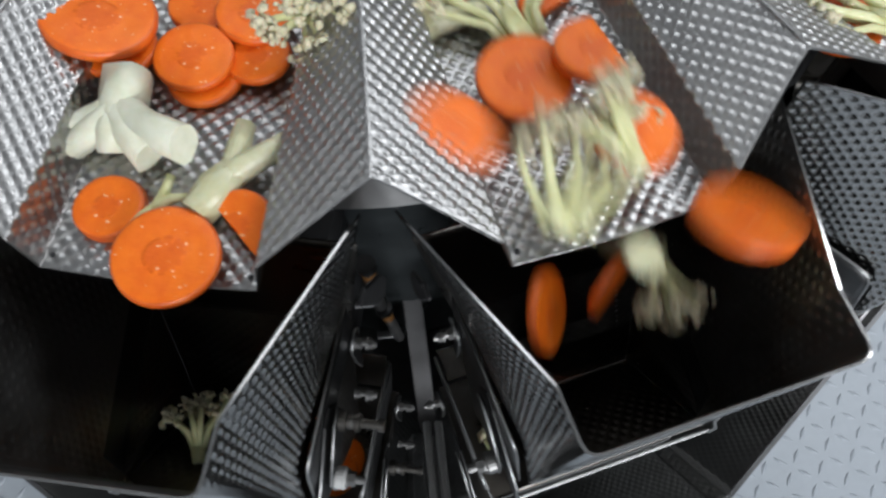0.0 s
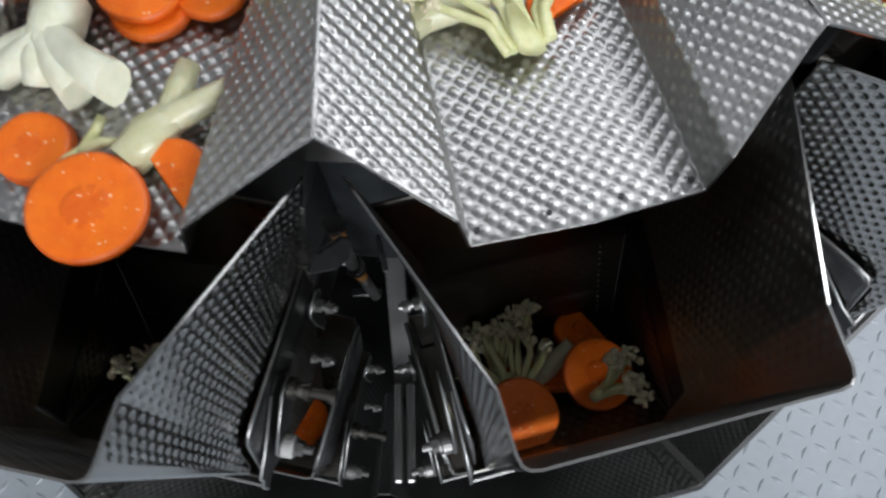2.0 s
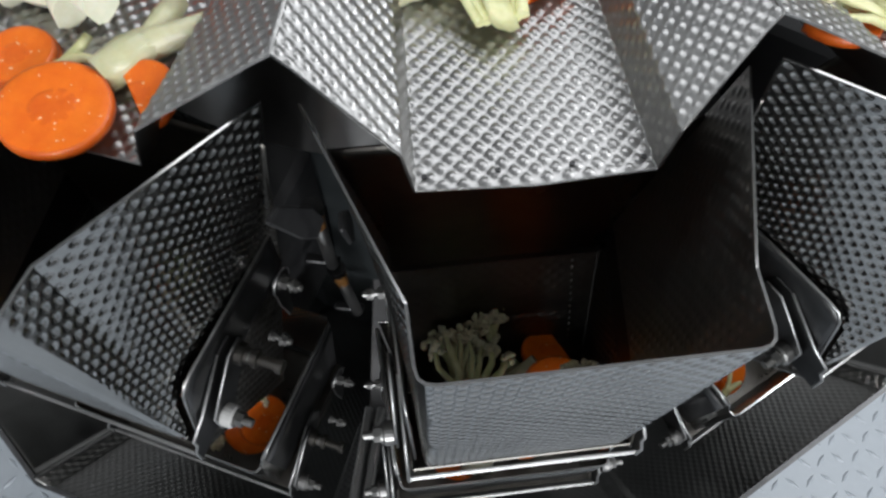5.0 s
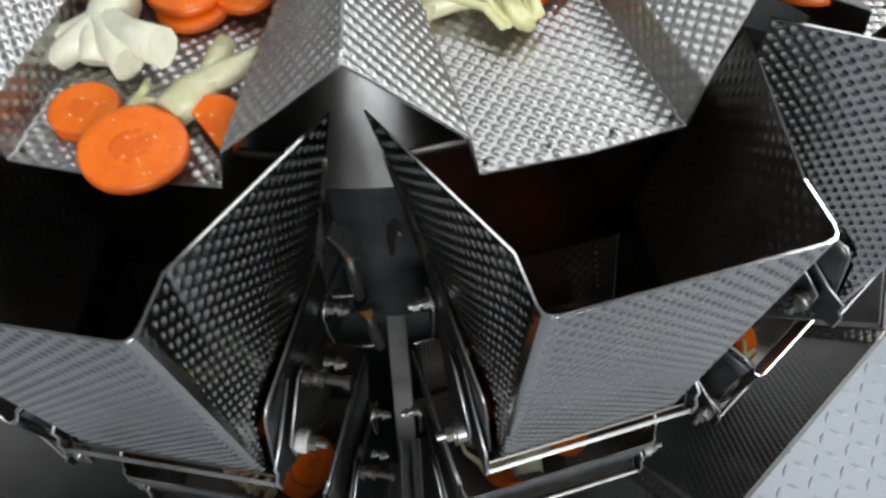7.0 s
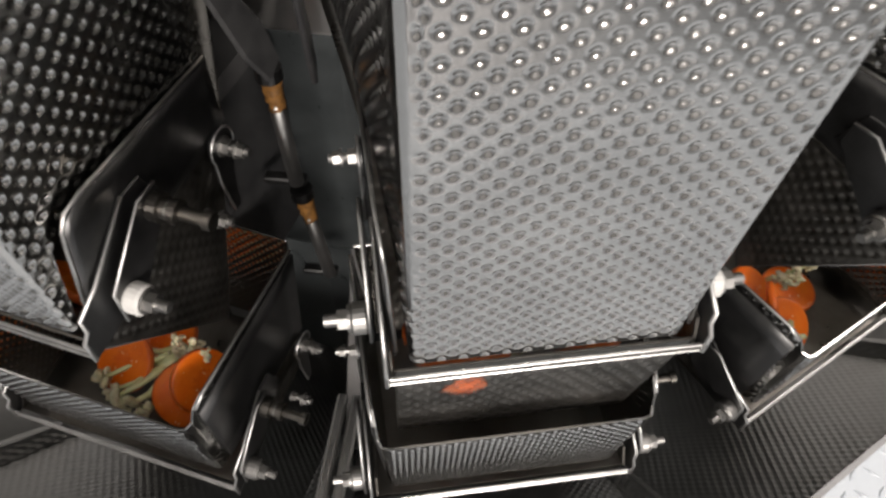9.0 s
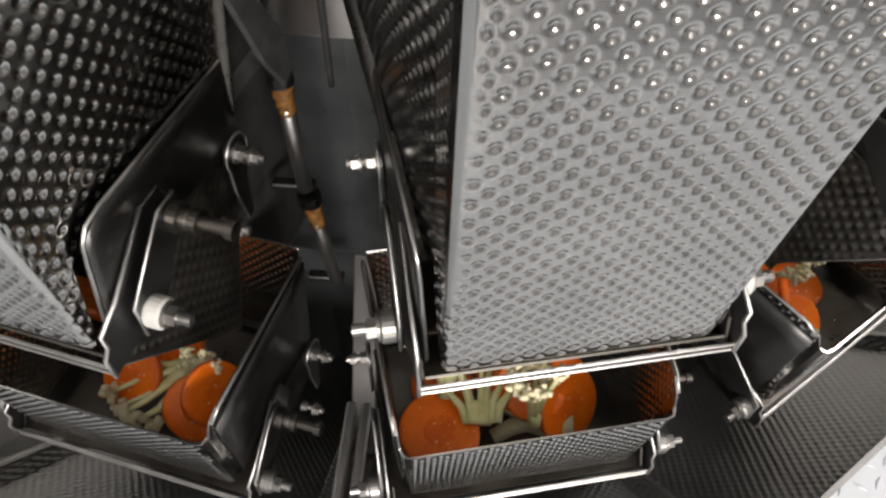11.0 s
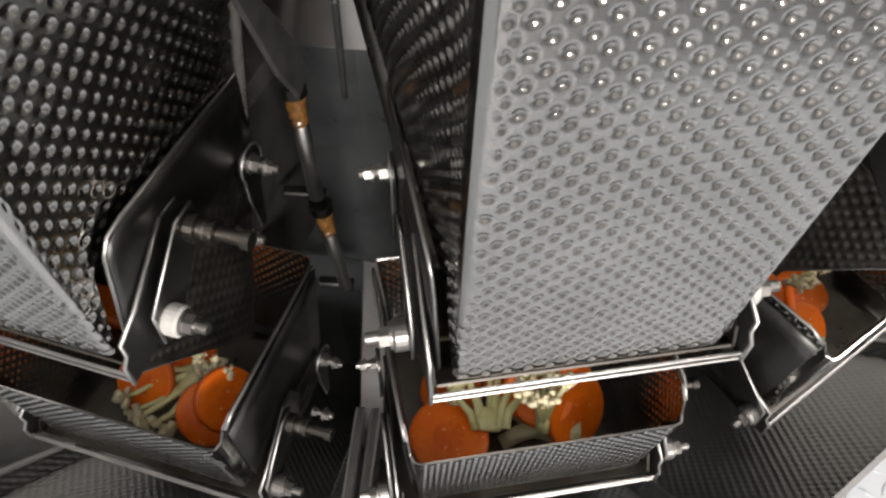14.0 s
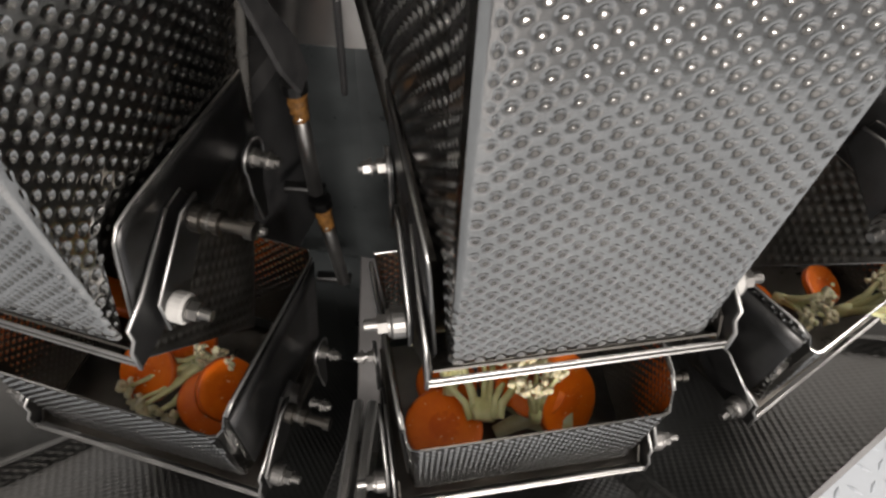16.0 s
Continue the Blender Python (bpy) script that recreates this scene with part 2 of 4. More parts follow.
def tube(bm, pts, radii, seg=10, rng=None, flat=1.0):
    pts = [Vector(p) for p in pts]
    rows = []
    for i, (p, r) in enumerate(zip(pts, radii)):
        d = (pts[min(i + 1, len(pts) - 1)] - pts[max(i - 1, 0)]).normalized()
        u = d.orthogonal().normalized() if i == 0 else (u - d * u.dot(d)).normalized()
        v = d.cross(u)
        rows.append([bm.verts.new(p + (u * math.cos(6.2832 * k / seg) + v * math.sin(6.2832 * k / seg) * flat) * r * (1 + (rng.uniform(-0.1, 0.1) if rng else 0))) for k in range(seg)])
    for a, b in zip(rows, rows[1:]):
        for k in range(seg):
            bm.faces.new((a[k], a[(k + 1) % seg], b[(k + 1) % seg], b[k])).smooth = True
    bm.faces.new(rows[0][::-1])
    bm.faces.new(rows[-1])


def bolt_mesh(name, shaft, length, head, white=False):
    """A washer, a hexagon head and a threaded end, along +x from the plate."""
    bm = bmesh.new()

    def disc(r, x0, x1, seg):
        m = Matrix.Translation(((x0 + x1) / 2, 0, 0)) @ Matrix.Rotation(radians(90), 4, "Y")
        bmesh.ops.create_cone(bm, cap_ends=True, segments=seg, radius1=r, radius2=r, depth=abs(x1 - x0), matrix=m)

    disc(head * 1.25, 0, 0.0012, 20)
    disc(head, 0.0012, 0.0012 + head * 0.9, 6)
    x = 0.0012 + head * 0.9
    while x < length:
        disc(shaft, x, x + 0.0007, 12)
        disc(shaft * 0.86, x + 0.0007, x + 0.0011, 12)
        x += 0.0011
    me = bpy.data.meshes.new(name)
    bm.to_mesh(me)
    bm.free()
    me.materials.append(BOLT)
    return me


# ---- hall ----
def hall():
    s, h = 4.5, 3.7
    for nm, c, d in (("wall_north", (0, s + 0.1, h / 2), (2 * s + 0.4, 0.2, h)), ("wall_south", (0, -s - 0.1, h / 2), (2 * s + 0.4, 0.2, h)),
                     ("wall_east", (s + 0.1, 0, h / 2), (0.2, 2 * s, h)), ("wall_west", (-s - 0.1, 0, h / 2), (0.2, 2 * s, h))):
        tagged(part(nm, box(c, d, bevel=0), WALLP), "plain grey painted hall wall", "wall", kind="structure")
    tagged(part("ceiling", box((0, 0, h + 0.1), (2 * s + 0.4, 2 * s + 0.4, 0.2), bevel=0), CEIL), "plain grey hall ceiling", "ceiling", kind="structure")
    tagged(part("floor", box((0, 0, -0.06), (2 * s + 0.4, 2 * s + 0.4, 0.12), bevel=0), HALLFLOOR), "dark grey painted hall floor", "floor", kind="structure")


hall()
ZP = 0.3


def platform():
    """A work platform of tread plate under the weigher."""
    bm = box((0, 0, ZP - 0.03), (2.6, 2.6, 0.06), bevel=0.002)
    o = tagged(part("platform", bm, FLOOR), "pale blue-grey tread plate work platform", "platform", kind="structure")
    rng = random.Random(5)
    vs, fs = [], []
    p = 0.028
    n = 42
    for i in range(-n, n):
        for j in range(-n, n):
            x, y = i * p, j * p
            if not 0.5 < math.hypot(x, y) < 1.25:
                continue
            a = radians(45 if (i + j) % 2 else -45)
            c, s = math.cos(a), math.sin(a)
            b = len(vs)
            for lx, ly, lz in ((-0.013, 0, 0), (0, -0.0035, 0), (0.013, 0, 0), (0, 0.0035, 0), (-0.007, 0, 0.0016), (0, -0.0014, 0.0018), (0.007, 0, 0.0016), (0, 0.0014, 0.0018)):
                vs.append((x + c * lx - s * ly, y + s * lx + c * ly, ZP + lz))
            for k in range(4):
                fs.append((b + k, b + (k + 1) % 4, b + 4 + (k + 1) % 4, b + 4 + k))
            fs.append((b + 4, b + 5, b + 6, b + 7))
    me = bpy.data.meshes.new("tread")
    me.from_pydata(vs, [], fs)
    tagged(part("tread", me, FLOOR, o), kind="stuff")


platform()
STEP = 360 / 14
HEADS = (-2, -1, 0, 1, 2)


def head_pose(k, x=0, y=0, z=0):
    return pose(0, 0, 0, 0, 0, STEP * k) @ pose(x, y, z)


# ---- weigher body ----
def body():
    e = empty("weigher_body", pose(0, 0, ZP), "round grey weigher housing with a brushed steel skirt", "machine", kind="")
    skirt = lathe([(0.33, 1.133), (0.35, 1.132), (0.352, 1.128), (0.352, 1.015), (0.349, 1.011), (0.33, 1.011)], 112)
    bmesh.ops.translate(skirt, vec=(0, 0, -ZP), verts=skirt.verts)
    part("skirt", skirt, POLISHED, e, "brushed stainless steel skirt ring", True)
    # Added black ring that stands in for the shade under the pans.
    shade_collar = lathe([(0.3, 1.17), (0.338, 1.169), (0.338, 1.12), (0.3, 1.12)], 56)
    bmesh.ops.translate(shade_collar, vec=(0, 0, -ZP), verts=shade_collar.verts)
    part("shade_collar", shade_collar, BLACK, e, "black ring standing in for shade under the pans", True)
    drum = lathe([(0.30, 1.02), (0.342, 1.02), (0.342, 0.8), (0.336, 0.79), (0.3, 0.786), (0.27, 0.78), (0.262, 0.42), (0.15, 0.4), (0.15, 0.0)], 28)
    bmesh.ops.translate(drum, vec=(0, 0, -ZP), verts=drum.verts)
    part("housing", drum, GREY, e, "faceted blue-grey housing")
    lid = lathe([(0.001, 1.163), (0.335, 1.163), (0.335, 1.167), (0.001, 1.168)], 56)
    bmesh.ops.translate(lid, vec=(0, 0, -ZP), verts=lid.verts)
    part("top_plate", lid, SMOOTH, e, "plain steel top plate")
    o = (0, 0, ZP)
    for k in HEADS:
        h = pose(0, 0, 0, 0, 0, STEP * k)
        b = box((0, -0.385, 0.93), (0.08, 0.09, 0.16), o, 0.006)
        bmesh.ops.transform(b, matrix=h, verts=b.verts)
        part("drive_unit", b, BLACK, e, "black drive unit behind the hopper")
    for k in (-1.5, -0.5, 0.5, 1.5):
        h = pose(0, 0, 0, 0, 0, STEP * k)
        b = bmesh.new()
        f = b.faces.new([b.verts.new(Vector(q) - Vector(o)) for q in ((-0.01, -0.335, 0.803), (0.01, -0.335, 0.803), (0.013, -0.452, 0.664), (-0.007, -0.452, 0.664))])
        r = bmesh.ops.extrude_face_region(b, geom=[f])
        bmesh.ops.translate(b, vec=(0, 0.006, -0.006), verts=[v for v in r["geom"] if isinstance(v, bmesh.types.BMVert)])
        bmesh.ops.recalc_face_normals(b, faces=b.faces)
        bmesh.ops.bevel(b, geom=list(b.edges), offset=0.001, segments=1, affect="EDGES")
        bmesh.ops.transform(b, matrix=h, verts=b.verts)
        part("radial_bar", b, BARPAINT, e, "grey steel radial bar")
        # The shadow below the bar is put into this plate's dark colour.
        b = plate([(-0.35, 0.77), (-0.452, 0.655), (-0.5, 0.665), (-0.44, 0.6), (-0.35, 0.55)], -0.004, 0.004, o)
        bmesh.ops.transform(b, matrix=h, verts=b.verts)
        part("web_plate", b, DARK, e, "dark web plate under the bar")
        for (x0, y0, z0), (x1, y1, z1) in (((-0.0225, -0.4, 1.022), (-0.021, -0.397, 0.938)), ((-0.0195, -0.396, 0.926), (-0.0135, -0.389, 0.832))):
            b = bmesh.new()
            tube(b, [(x0, y0, z0 - ZP), (x1, y1, z1 - ZP)], [0.0046, 0.0046], 14)
            bmesh.ops.transform(b, matrix=h, verts=b.verts)
            rod = part("push_rod", b, PANSTEEL, e, "steel push rod", True)
            d = (Vector((x1, y1, z1)) - Vector((x0, y0, z0)))
            p0 = Vector((x0, y0, z0 - ZP))
            b = bmesh.new()
            g = random.Random(3)
            pts = [p0 + d * (0.02 * i - 0.03) for i in range(16)]
            tube(b, pts, [0.0048 + 0.0022 * max(0, 1 - i / 13) * g.uniform(0.2, 1.0) for i in range(16)], 14, g)
            bmesh.ops.transform(b, matrix=h, verts=b.verts)
            part("grease", b, GREASE, rod, "brown grease on the joint", True)
            b = box((0, 0, 0), (0.026, 0.008, 0.005), (0, 0, 0), 0.001)
            bmesh.ops.translate(b, vec=p0 + d * 1.02 + Vector((-0.008, 0.004, 0)), verts=b.verts)
            bmesh.ops.transform(b, matrix=h, verts=b.verts)
            part("rod_bracket", b, DARK, rod, "dark rod bracket")
            b = lathe([(0.0001, 0), (0.0072, 0), (0.0072, 0.007), (0.0001, 0.007)], 14)
            bmesh.ops.translate(b, vec=p0 + Vector((0, 0, -0.002)), verts=b.verts)
            bmesh.ops.transform(b, matrix=h, verts=b.verts)
            part("rod_end", b, DARK, rod, "dark rod end")
        if k != -0.5:
            continue
        turn = h.to_3x3()
        roof = [tuple(tuple(turn @ Vector(q)) for q in pair) for pair in (((-0.026, -0.56, 0.737), (-0.022, -0.45, 0.64)), ((-0.016, -0.555, 0.77), (-0.015, -0.45, 0.68)), ((-0.004, -0.555, 0.77), (-0.005, -0.45, 0.68)), ((0.006, -0.56, 0.737), (0.002, -0.45, 0.64)))]
        part("ridge", sheet("ridge", roof, (0, 1), o, both=False, step=0.0012, amp=0.0008, rad=0.003, pitch=0.0068), PANSTEEL, e, "embossed ridge between two chutes")
        for x in (-0.0055, 0.0055):
            b = box((0, 0, 0), (0.0075, 0.09, 0.008), (0, 0, 0), 0.0016, Matrix.Rotation(radians(4), 4, "Y") @ Matrix.Rotation(radians(-11), 4, "X"))
            bmesh.ops.translate(b, vec=(x + 0.0095, -0.503, 0.785 - ZP), verts=b.verts)
            bmesh.ops.transform(b, matrix=h, verts=b.verts)
            part("guide_bar", b, EDGE, e, "bright steel guide bar")


body()


def chutes():
    base = {}
    off = (0, 0, ZP)
    for k in HEADS:
        near = DETAIL[0] = abs(k) < 2
        a = radians(STEP / 2)
        ro, ri = 0.615, 0.25
        zo, zi = 0.778, 0.45
        cols = []
        for f in (-1, -0.92, 0.92, 1):
            x = math.sin(a * f)
            y = math.cos(a * f)
            d = 0.012 if abs(f) == 1 else 0
            cols.append(((ro * x, -ro * y, zo + d), (ri * x, -ri * y, zi + d)))
        if near not in base:
            e = empty("discharge_chute", head_pose(k, 0, 0, ZP), "dark embossed stainless steel discharge chute below the hoppers", "chute", "ring of discharge chutes")
            part("chute_plate", sheet("chute_plate", cols, (0, 1), off, both=False, step=0.0018, flip=False, amp=0.0009, rad=0.0032, pitch=0.0068), DARKSTEEL, e)
            rim = [((0.6155 * math.sin(a * f), -0.6155 * math.cos(a * f), 0.782), (0.6155 * math.sin(a * f), -0.6155 * math.cos(a * f), 0.774)) for f in (-1, 1)]
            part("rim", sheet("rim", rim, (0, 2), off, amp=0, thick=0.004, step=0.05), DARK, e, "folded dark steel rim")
            base[near] = e
        else:
            copy_thing(base[near], head_pose(k, 0, 0, ZP))
    DETAIL[0] = True


chutes()


# ---- feeder pans ----
def arc(g):
    """Dimples laid out along a folded cross section."""
    d = np.linalg.norm(np.diff(g, axis=0), axis=-1)
    a = np.concatenate([np.zeros((1, g.shape[1])), np.cumsum(d, axis=0)])
    return a - a[-1:] / 2, g[..., 1], 1


def pans():
    base = {}
    off = (0, -0.4, 1.17)
    tn = math.tan(radians(STEP / 2))
    for k in HEADS:
        near = DETAIL[0] = abs(k) < 2
        if near not in base:
            e = empty("feeder_pan", head_pose(k, *off), "shiny embossed stainless steel vibrating feeder pan with flared sides", "pan", "ring of feeder pans")
            yi = -0.25
            zf, zw, zt = 1.174, 1.196, 1.219
            prof_front = [(-0.0984, -0.43, zt), (-0.0992, -0.4372, zt - 0.002), (-0.0925, -0.442, zt - 0.005), (-0.0545, -0.473, zw), (-0.0502, -0.4755, zf), (0.0, -0.478, zf), (0.0502, -0.4755, zf), (0.0545, -0.473, zw), (0.0925, -0.442, zt - 0.005), (0.0992, -0.4372, zt - 0.002), (0.0984, -0.43, zt)]
            prof_back = [(-0.0575, yi, zt + 0.004), (-0.0571, yi, zt + 0.0025), (-0.0561, yi, zt - 0.001), (-0.046, yi, zw + 0.004), (-0.0425, yi, zf + 0.004), (0.0, yi, zf + 0.004), (0.0425, yi, zf + 0.004), (0.046, yi, zw + 0.004), (0.0561, yi, zt - 0.001), (0.0571, yi, zt + 0.0025), (0.0575, yi, zt + 0.004)]
            cols = list(zip(prof_back, prof_front))
            part("tray", sheet("tray", cols, arc, off, both=False, flip=True, amp=0.0009, rad=0.0031, step=0.001), PANSTEEL, e)
            for x in (-0.046, -0.0155, 0.0155, 0.046):
                bm = lathe([(0.0001, 0), (0.0013, 0), (0.0013, 0.0004), (0.0001, 0.0004)], 10)
                bmesh.ops.translate(bm, vec=Vector((x, -0.4695, zf + 0.001)) - Vector(off), verts=bm.verts)
                part("drain_hole", bm, BLACK, e, "small dark drain hole")
            part("pan_stem", box((0, -0.33, 1.14), (0.05, 0.08, 0.06), off, 0.004), SMOOTH, e)
            base[near] = e
        else:
            copy_thing(base[near], head_pose(k, *off))
    DETAIL[0] = True


pans()


# ---- hoppers ----
def edge_line(outline, x, off, r=0.0008):
    """The bright cut edge of a plate along a (y, z) outline."""
    bm = bmesh.new()
    tube(bm, [Vector((x, y, z)) - Vector(off) for y, z in outline], [r] * len(outline), 8)
    return bm


def linkage(e, off, xs, z0, white):
    """Arms, rollers and bolts on both sides of a hopper."""
    for s in (-1, 1):
        x = xs * s
        arm = [(-0.538, z0 + 0.004), (-0.524, z0 + 0.004), (-0.494, z0 + 0.034), (-0.496, z0 + 0.046), (-0.508, z0 + 0.046), (-0.538, z0 + 0.022)]
        part("arm", plate(arm, x + 0.003 * s, x + 0.005 * s, off), DARK, e)
        part("arm_edge", edge_line([arm[0], arm[5], arm[4], arm[3]], x + 0.0045 * s, off), EDGE, e, "bright arm edge", True)
        ring = [(-0.448 + 0.0095 * math.cos(radians(v)), z0 + 0.021 + 0.0095 * math.sin(radians(v))) for v in range(-30, 211, 20)]
        lug = ring + [(-0.4565, z0 + 0.004), (-0.4525, z0 - 0.02), (-0.447, z0 - 0.022), (-0.4445, z0 + 0.002)]
        part("lug", plate(lug, x + 0.0008 * s, x + 0.0032 * s, off), DARK, e)
        part("lug_edge", edge_line(ring + lug[13:15], x + 0.003 * s, off, 0.0007), EDGE, e, "bright lug edge", True)
        for nm, y, z, hd, ln, dx in (("bolt", -0.448, 0.021, 0.0042, 0.014, 0.003), ("bolt", -0.502, 0.038, 0.0046, 0.016, 0.005), ("bolt", -0.477, 0.004, 0.003, 0.014, 0.006)):
            if s < 0 and y != -0.448:
                continue
            o = part(nm, BOLTS["%.4f" % hd], None, e)
            o.matrix_basis = Matrix.Translation((x + dx * s - off[0], y - off[1], z0 + z - off[2])) @ Matrix.Rotation(0 if s > 0 else math.pi, 4, "Z")
            nut = part("nut", NUT, None, e)
            nut.matrix_basis = Matrix.Translation((x + (dx + 0.0075) * s - off[0], y - off[1], z0 + z - off[2])) @ Matrix.Rotation(0 if s > 0 else math.pi, 4, "Z")
        sp = lathe([(0.0001, 0), (0.0066, 0), (0.007, 0.001), (0.007, 0.006), (0.006, 0.007), (0.0001, 0.007)], 20)
        bmesh.ops.rotate(sp, matrix=Matrix.Rotation(radians(90 * s), 3, "Y"), verts=sp.verts)
        bmesh.ops.translate(sp, vec=Vector((x + 0.005 * s, -0.5315, z0 + 0.013)) - Vector(off), verts=sp.verts)
        part("roller", sp, NYLON if white and s > 0 else BOLT, e, "white nylon roller" if white and s > 0 else "steel roller")
        o = part("bolt", BOLTS["0.0046"], None, e)
        o.matrix_basis = Matrix.Translation((x + 0.012 * s - off[0], -0.5315 - off[1], z0 + 0.013 - off[2])) @ Matrix.Rotation(0 if s > 0 else math.pi, 4, "Z")
        if s < 0:
            continue
        rod = lathe([(0.0001, 0), (0.0062, 0), (0.0066, 0.001), (0.0066, 0.005), (0.0045, 0.0055), (0.0045, 0.01), (0.0056, 0.0104), (0.0056, 0.013), (0.003, 0.0136), (0.003, 0.024), (0.0042, 0.0243), (0.0042, 0.028), (0.0001, 0.0285)], 18)
        bmesh.ops.rotate(rod, matrix=Matrix.Rotation(radians(90 * s), 3, "Y"), verts=rod.verts)
        bmesh.ops.translate(rod, vec=Vector((x + 0.005 * s, -0.502, z0 + 0.038)) - Vector(off), verts=rod.verts)
        part("link_rod", rod, DULL, e, "soiled pivot stub")


BOLTS = {"%.4f" % h: bolt_mesh("bolt", 0.6 * h, l, h) for h, l in ((0.0042, 0.011), (0.0046, 0.01), (0.003, 0.011))}


def carrier(e, off, half, z0, dy):
    """A lip of two bright edges with turned-up cheeks, below a hopper's front."""
    part("lip", box((0, -0.5557 + dy, z0 - 0.0004), (2 * half, 0.0018, 0.0012), off, 0.0004), EDGE, e, "bright cut lip")
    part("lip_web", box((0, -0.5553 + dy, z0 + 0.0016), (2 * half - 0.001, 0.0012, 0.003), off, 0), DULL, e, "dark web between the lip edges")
    part("lip", box((0, -0.5556 + dy, z0 + 0.0034), (2 * half, 0.0016, 0.0008), off, 0.0003), EDGE, e, "bright cut lip")
    cheek = [(-0.5567, -0.0007), (-0.5567, 0.012), (-0.553, 0.0155), (-0.553, 0.023), (-0.54, 0.0285), (-0.51, 0.05), (-0.498, 0.05), (-0.49, 0.03), (-0.52, 0.004), (-0.548, -0.0007)]
    cheek = [(y + dy, z + z0) for y, z in cheek]
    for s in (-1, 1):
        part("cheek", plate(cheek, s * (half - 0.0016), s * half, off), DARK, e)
        part("cheek_edge", edge_line(cheek[:6], s * (half - 0.0006), off, 0.001), EDGE, e, "bright cut cheek edge", True)


def flat_gate(e, off, half, z0, dy):
    """A bottom gate that swings about its front edge."""
    hinge = (0, -0.553 + dy, z0 + 0.002)
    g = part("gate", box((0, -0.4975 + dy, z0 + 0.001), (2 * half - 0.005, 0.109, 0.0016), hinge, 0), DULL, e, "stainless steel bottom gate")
    g.matrix_basis = Matrix.Translation(Vector(hinge) - Vector(off))
    ear = [(-0.553 + dy, z0 + 0.001), (-0.545 + dy, z0 + 0.014), (-0.46 + dy, z0 + 0.012), (-0.445 + dy, z0 + 0.001)]
    for s in (-1, 1):
        part("ear", plate(ear, s * (half - 0.0046), s * (half - 0.0034), hinge, 0), DULL, g)
    carrier(e, off, half, z0, dy)


def sloped_gate(e, off, half, z0):
    """An embossed gate that slopes down to the back wall and swings about its front edge."""
    hinge = (0, -0.552, z0 + 0.004)
    cols = [((x, -0.552, z0 + 0.003), (x, -0.482, z0 - 0.084)) for x in (-half + 0.004, half - 0.004)]
    g = part("gate", sheet("gate", cols, (0, 1), hinge, amp=0.0009, step=0.0014, flip=True), SHADED, e, "embossed sloping bottom gate")
    g.matrix_basis = Matrix.Translation(Vector(hinge) - Vector(off))
    carrier(e, off, half, z0, 0)


NUT = bolt_mesh("nut", 0.0022, 0.006, 0.0036)
FEED_GATE, WEIGH_GATE = {}, {}


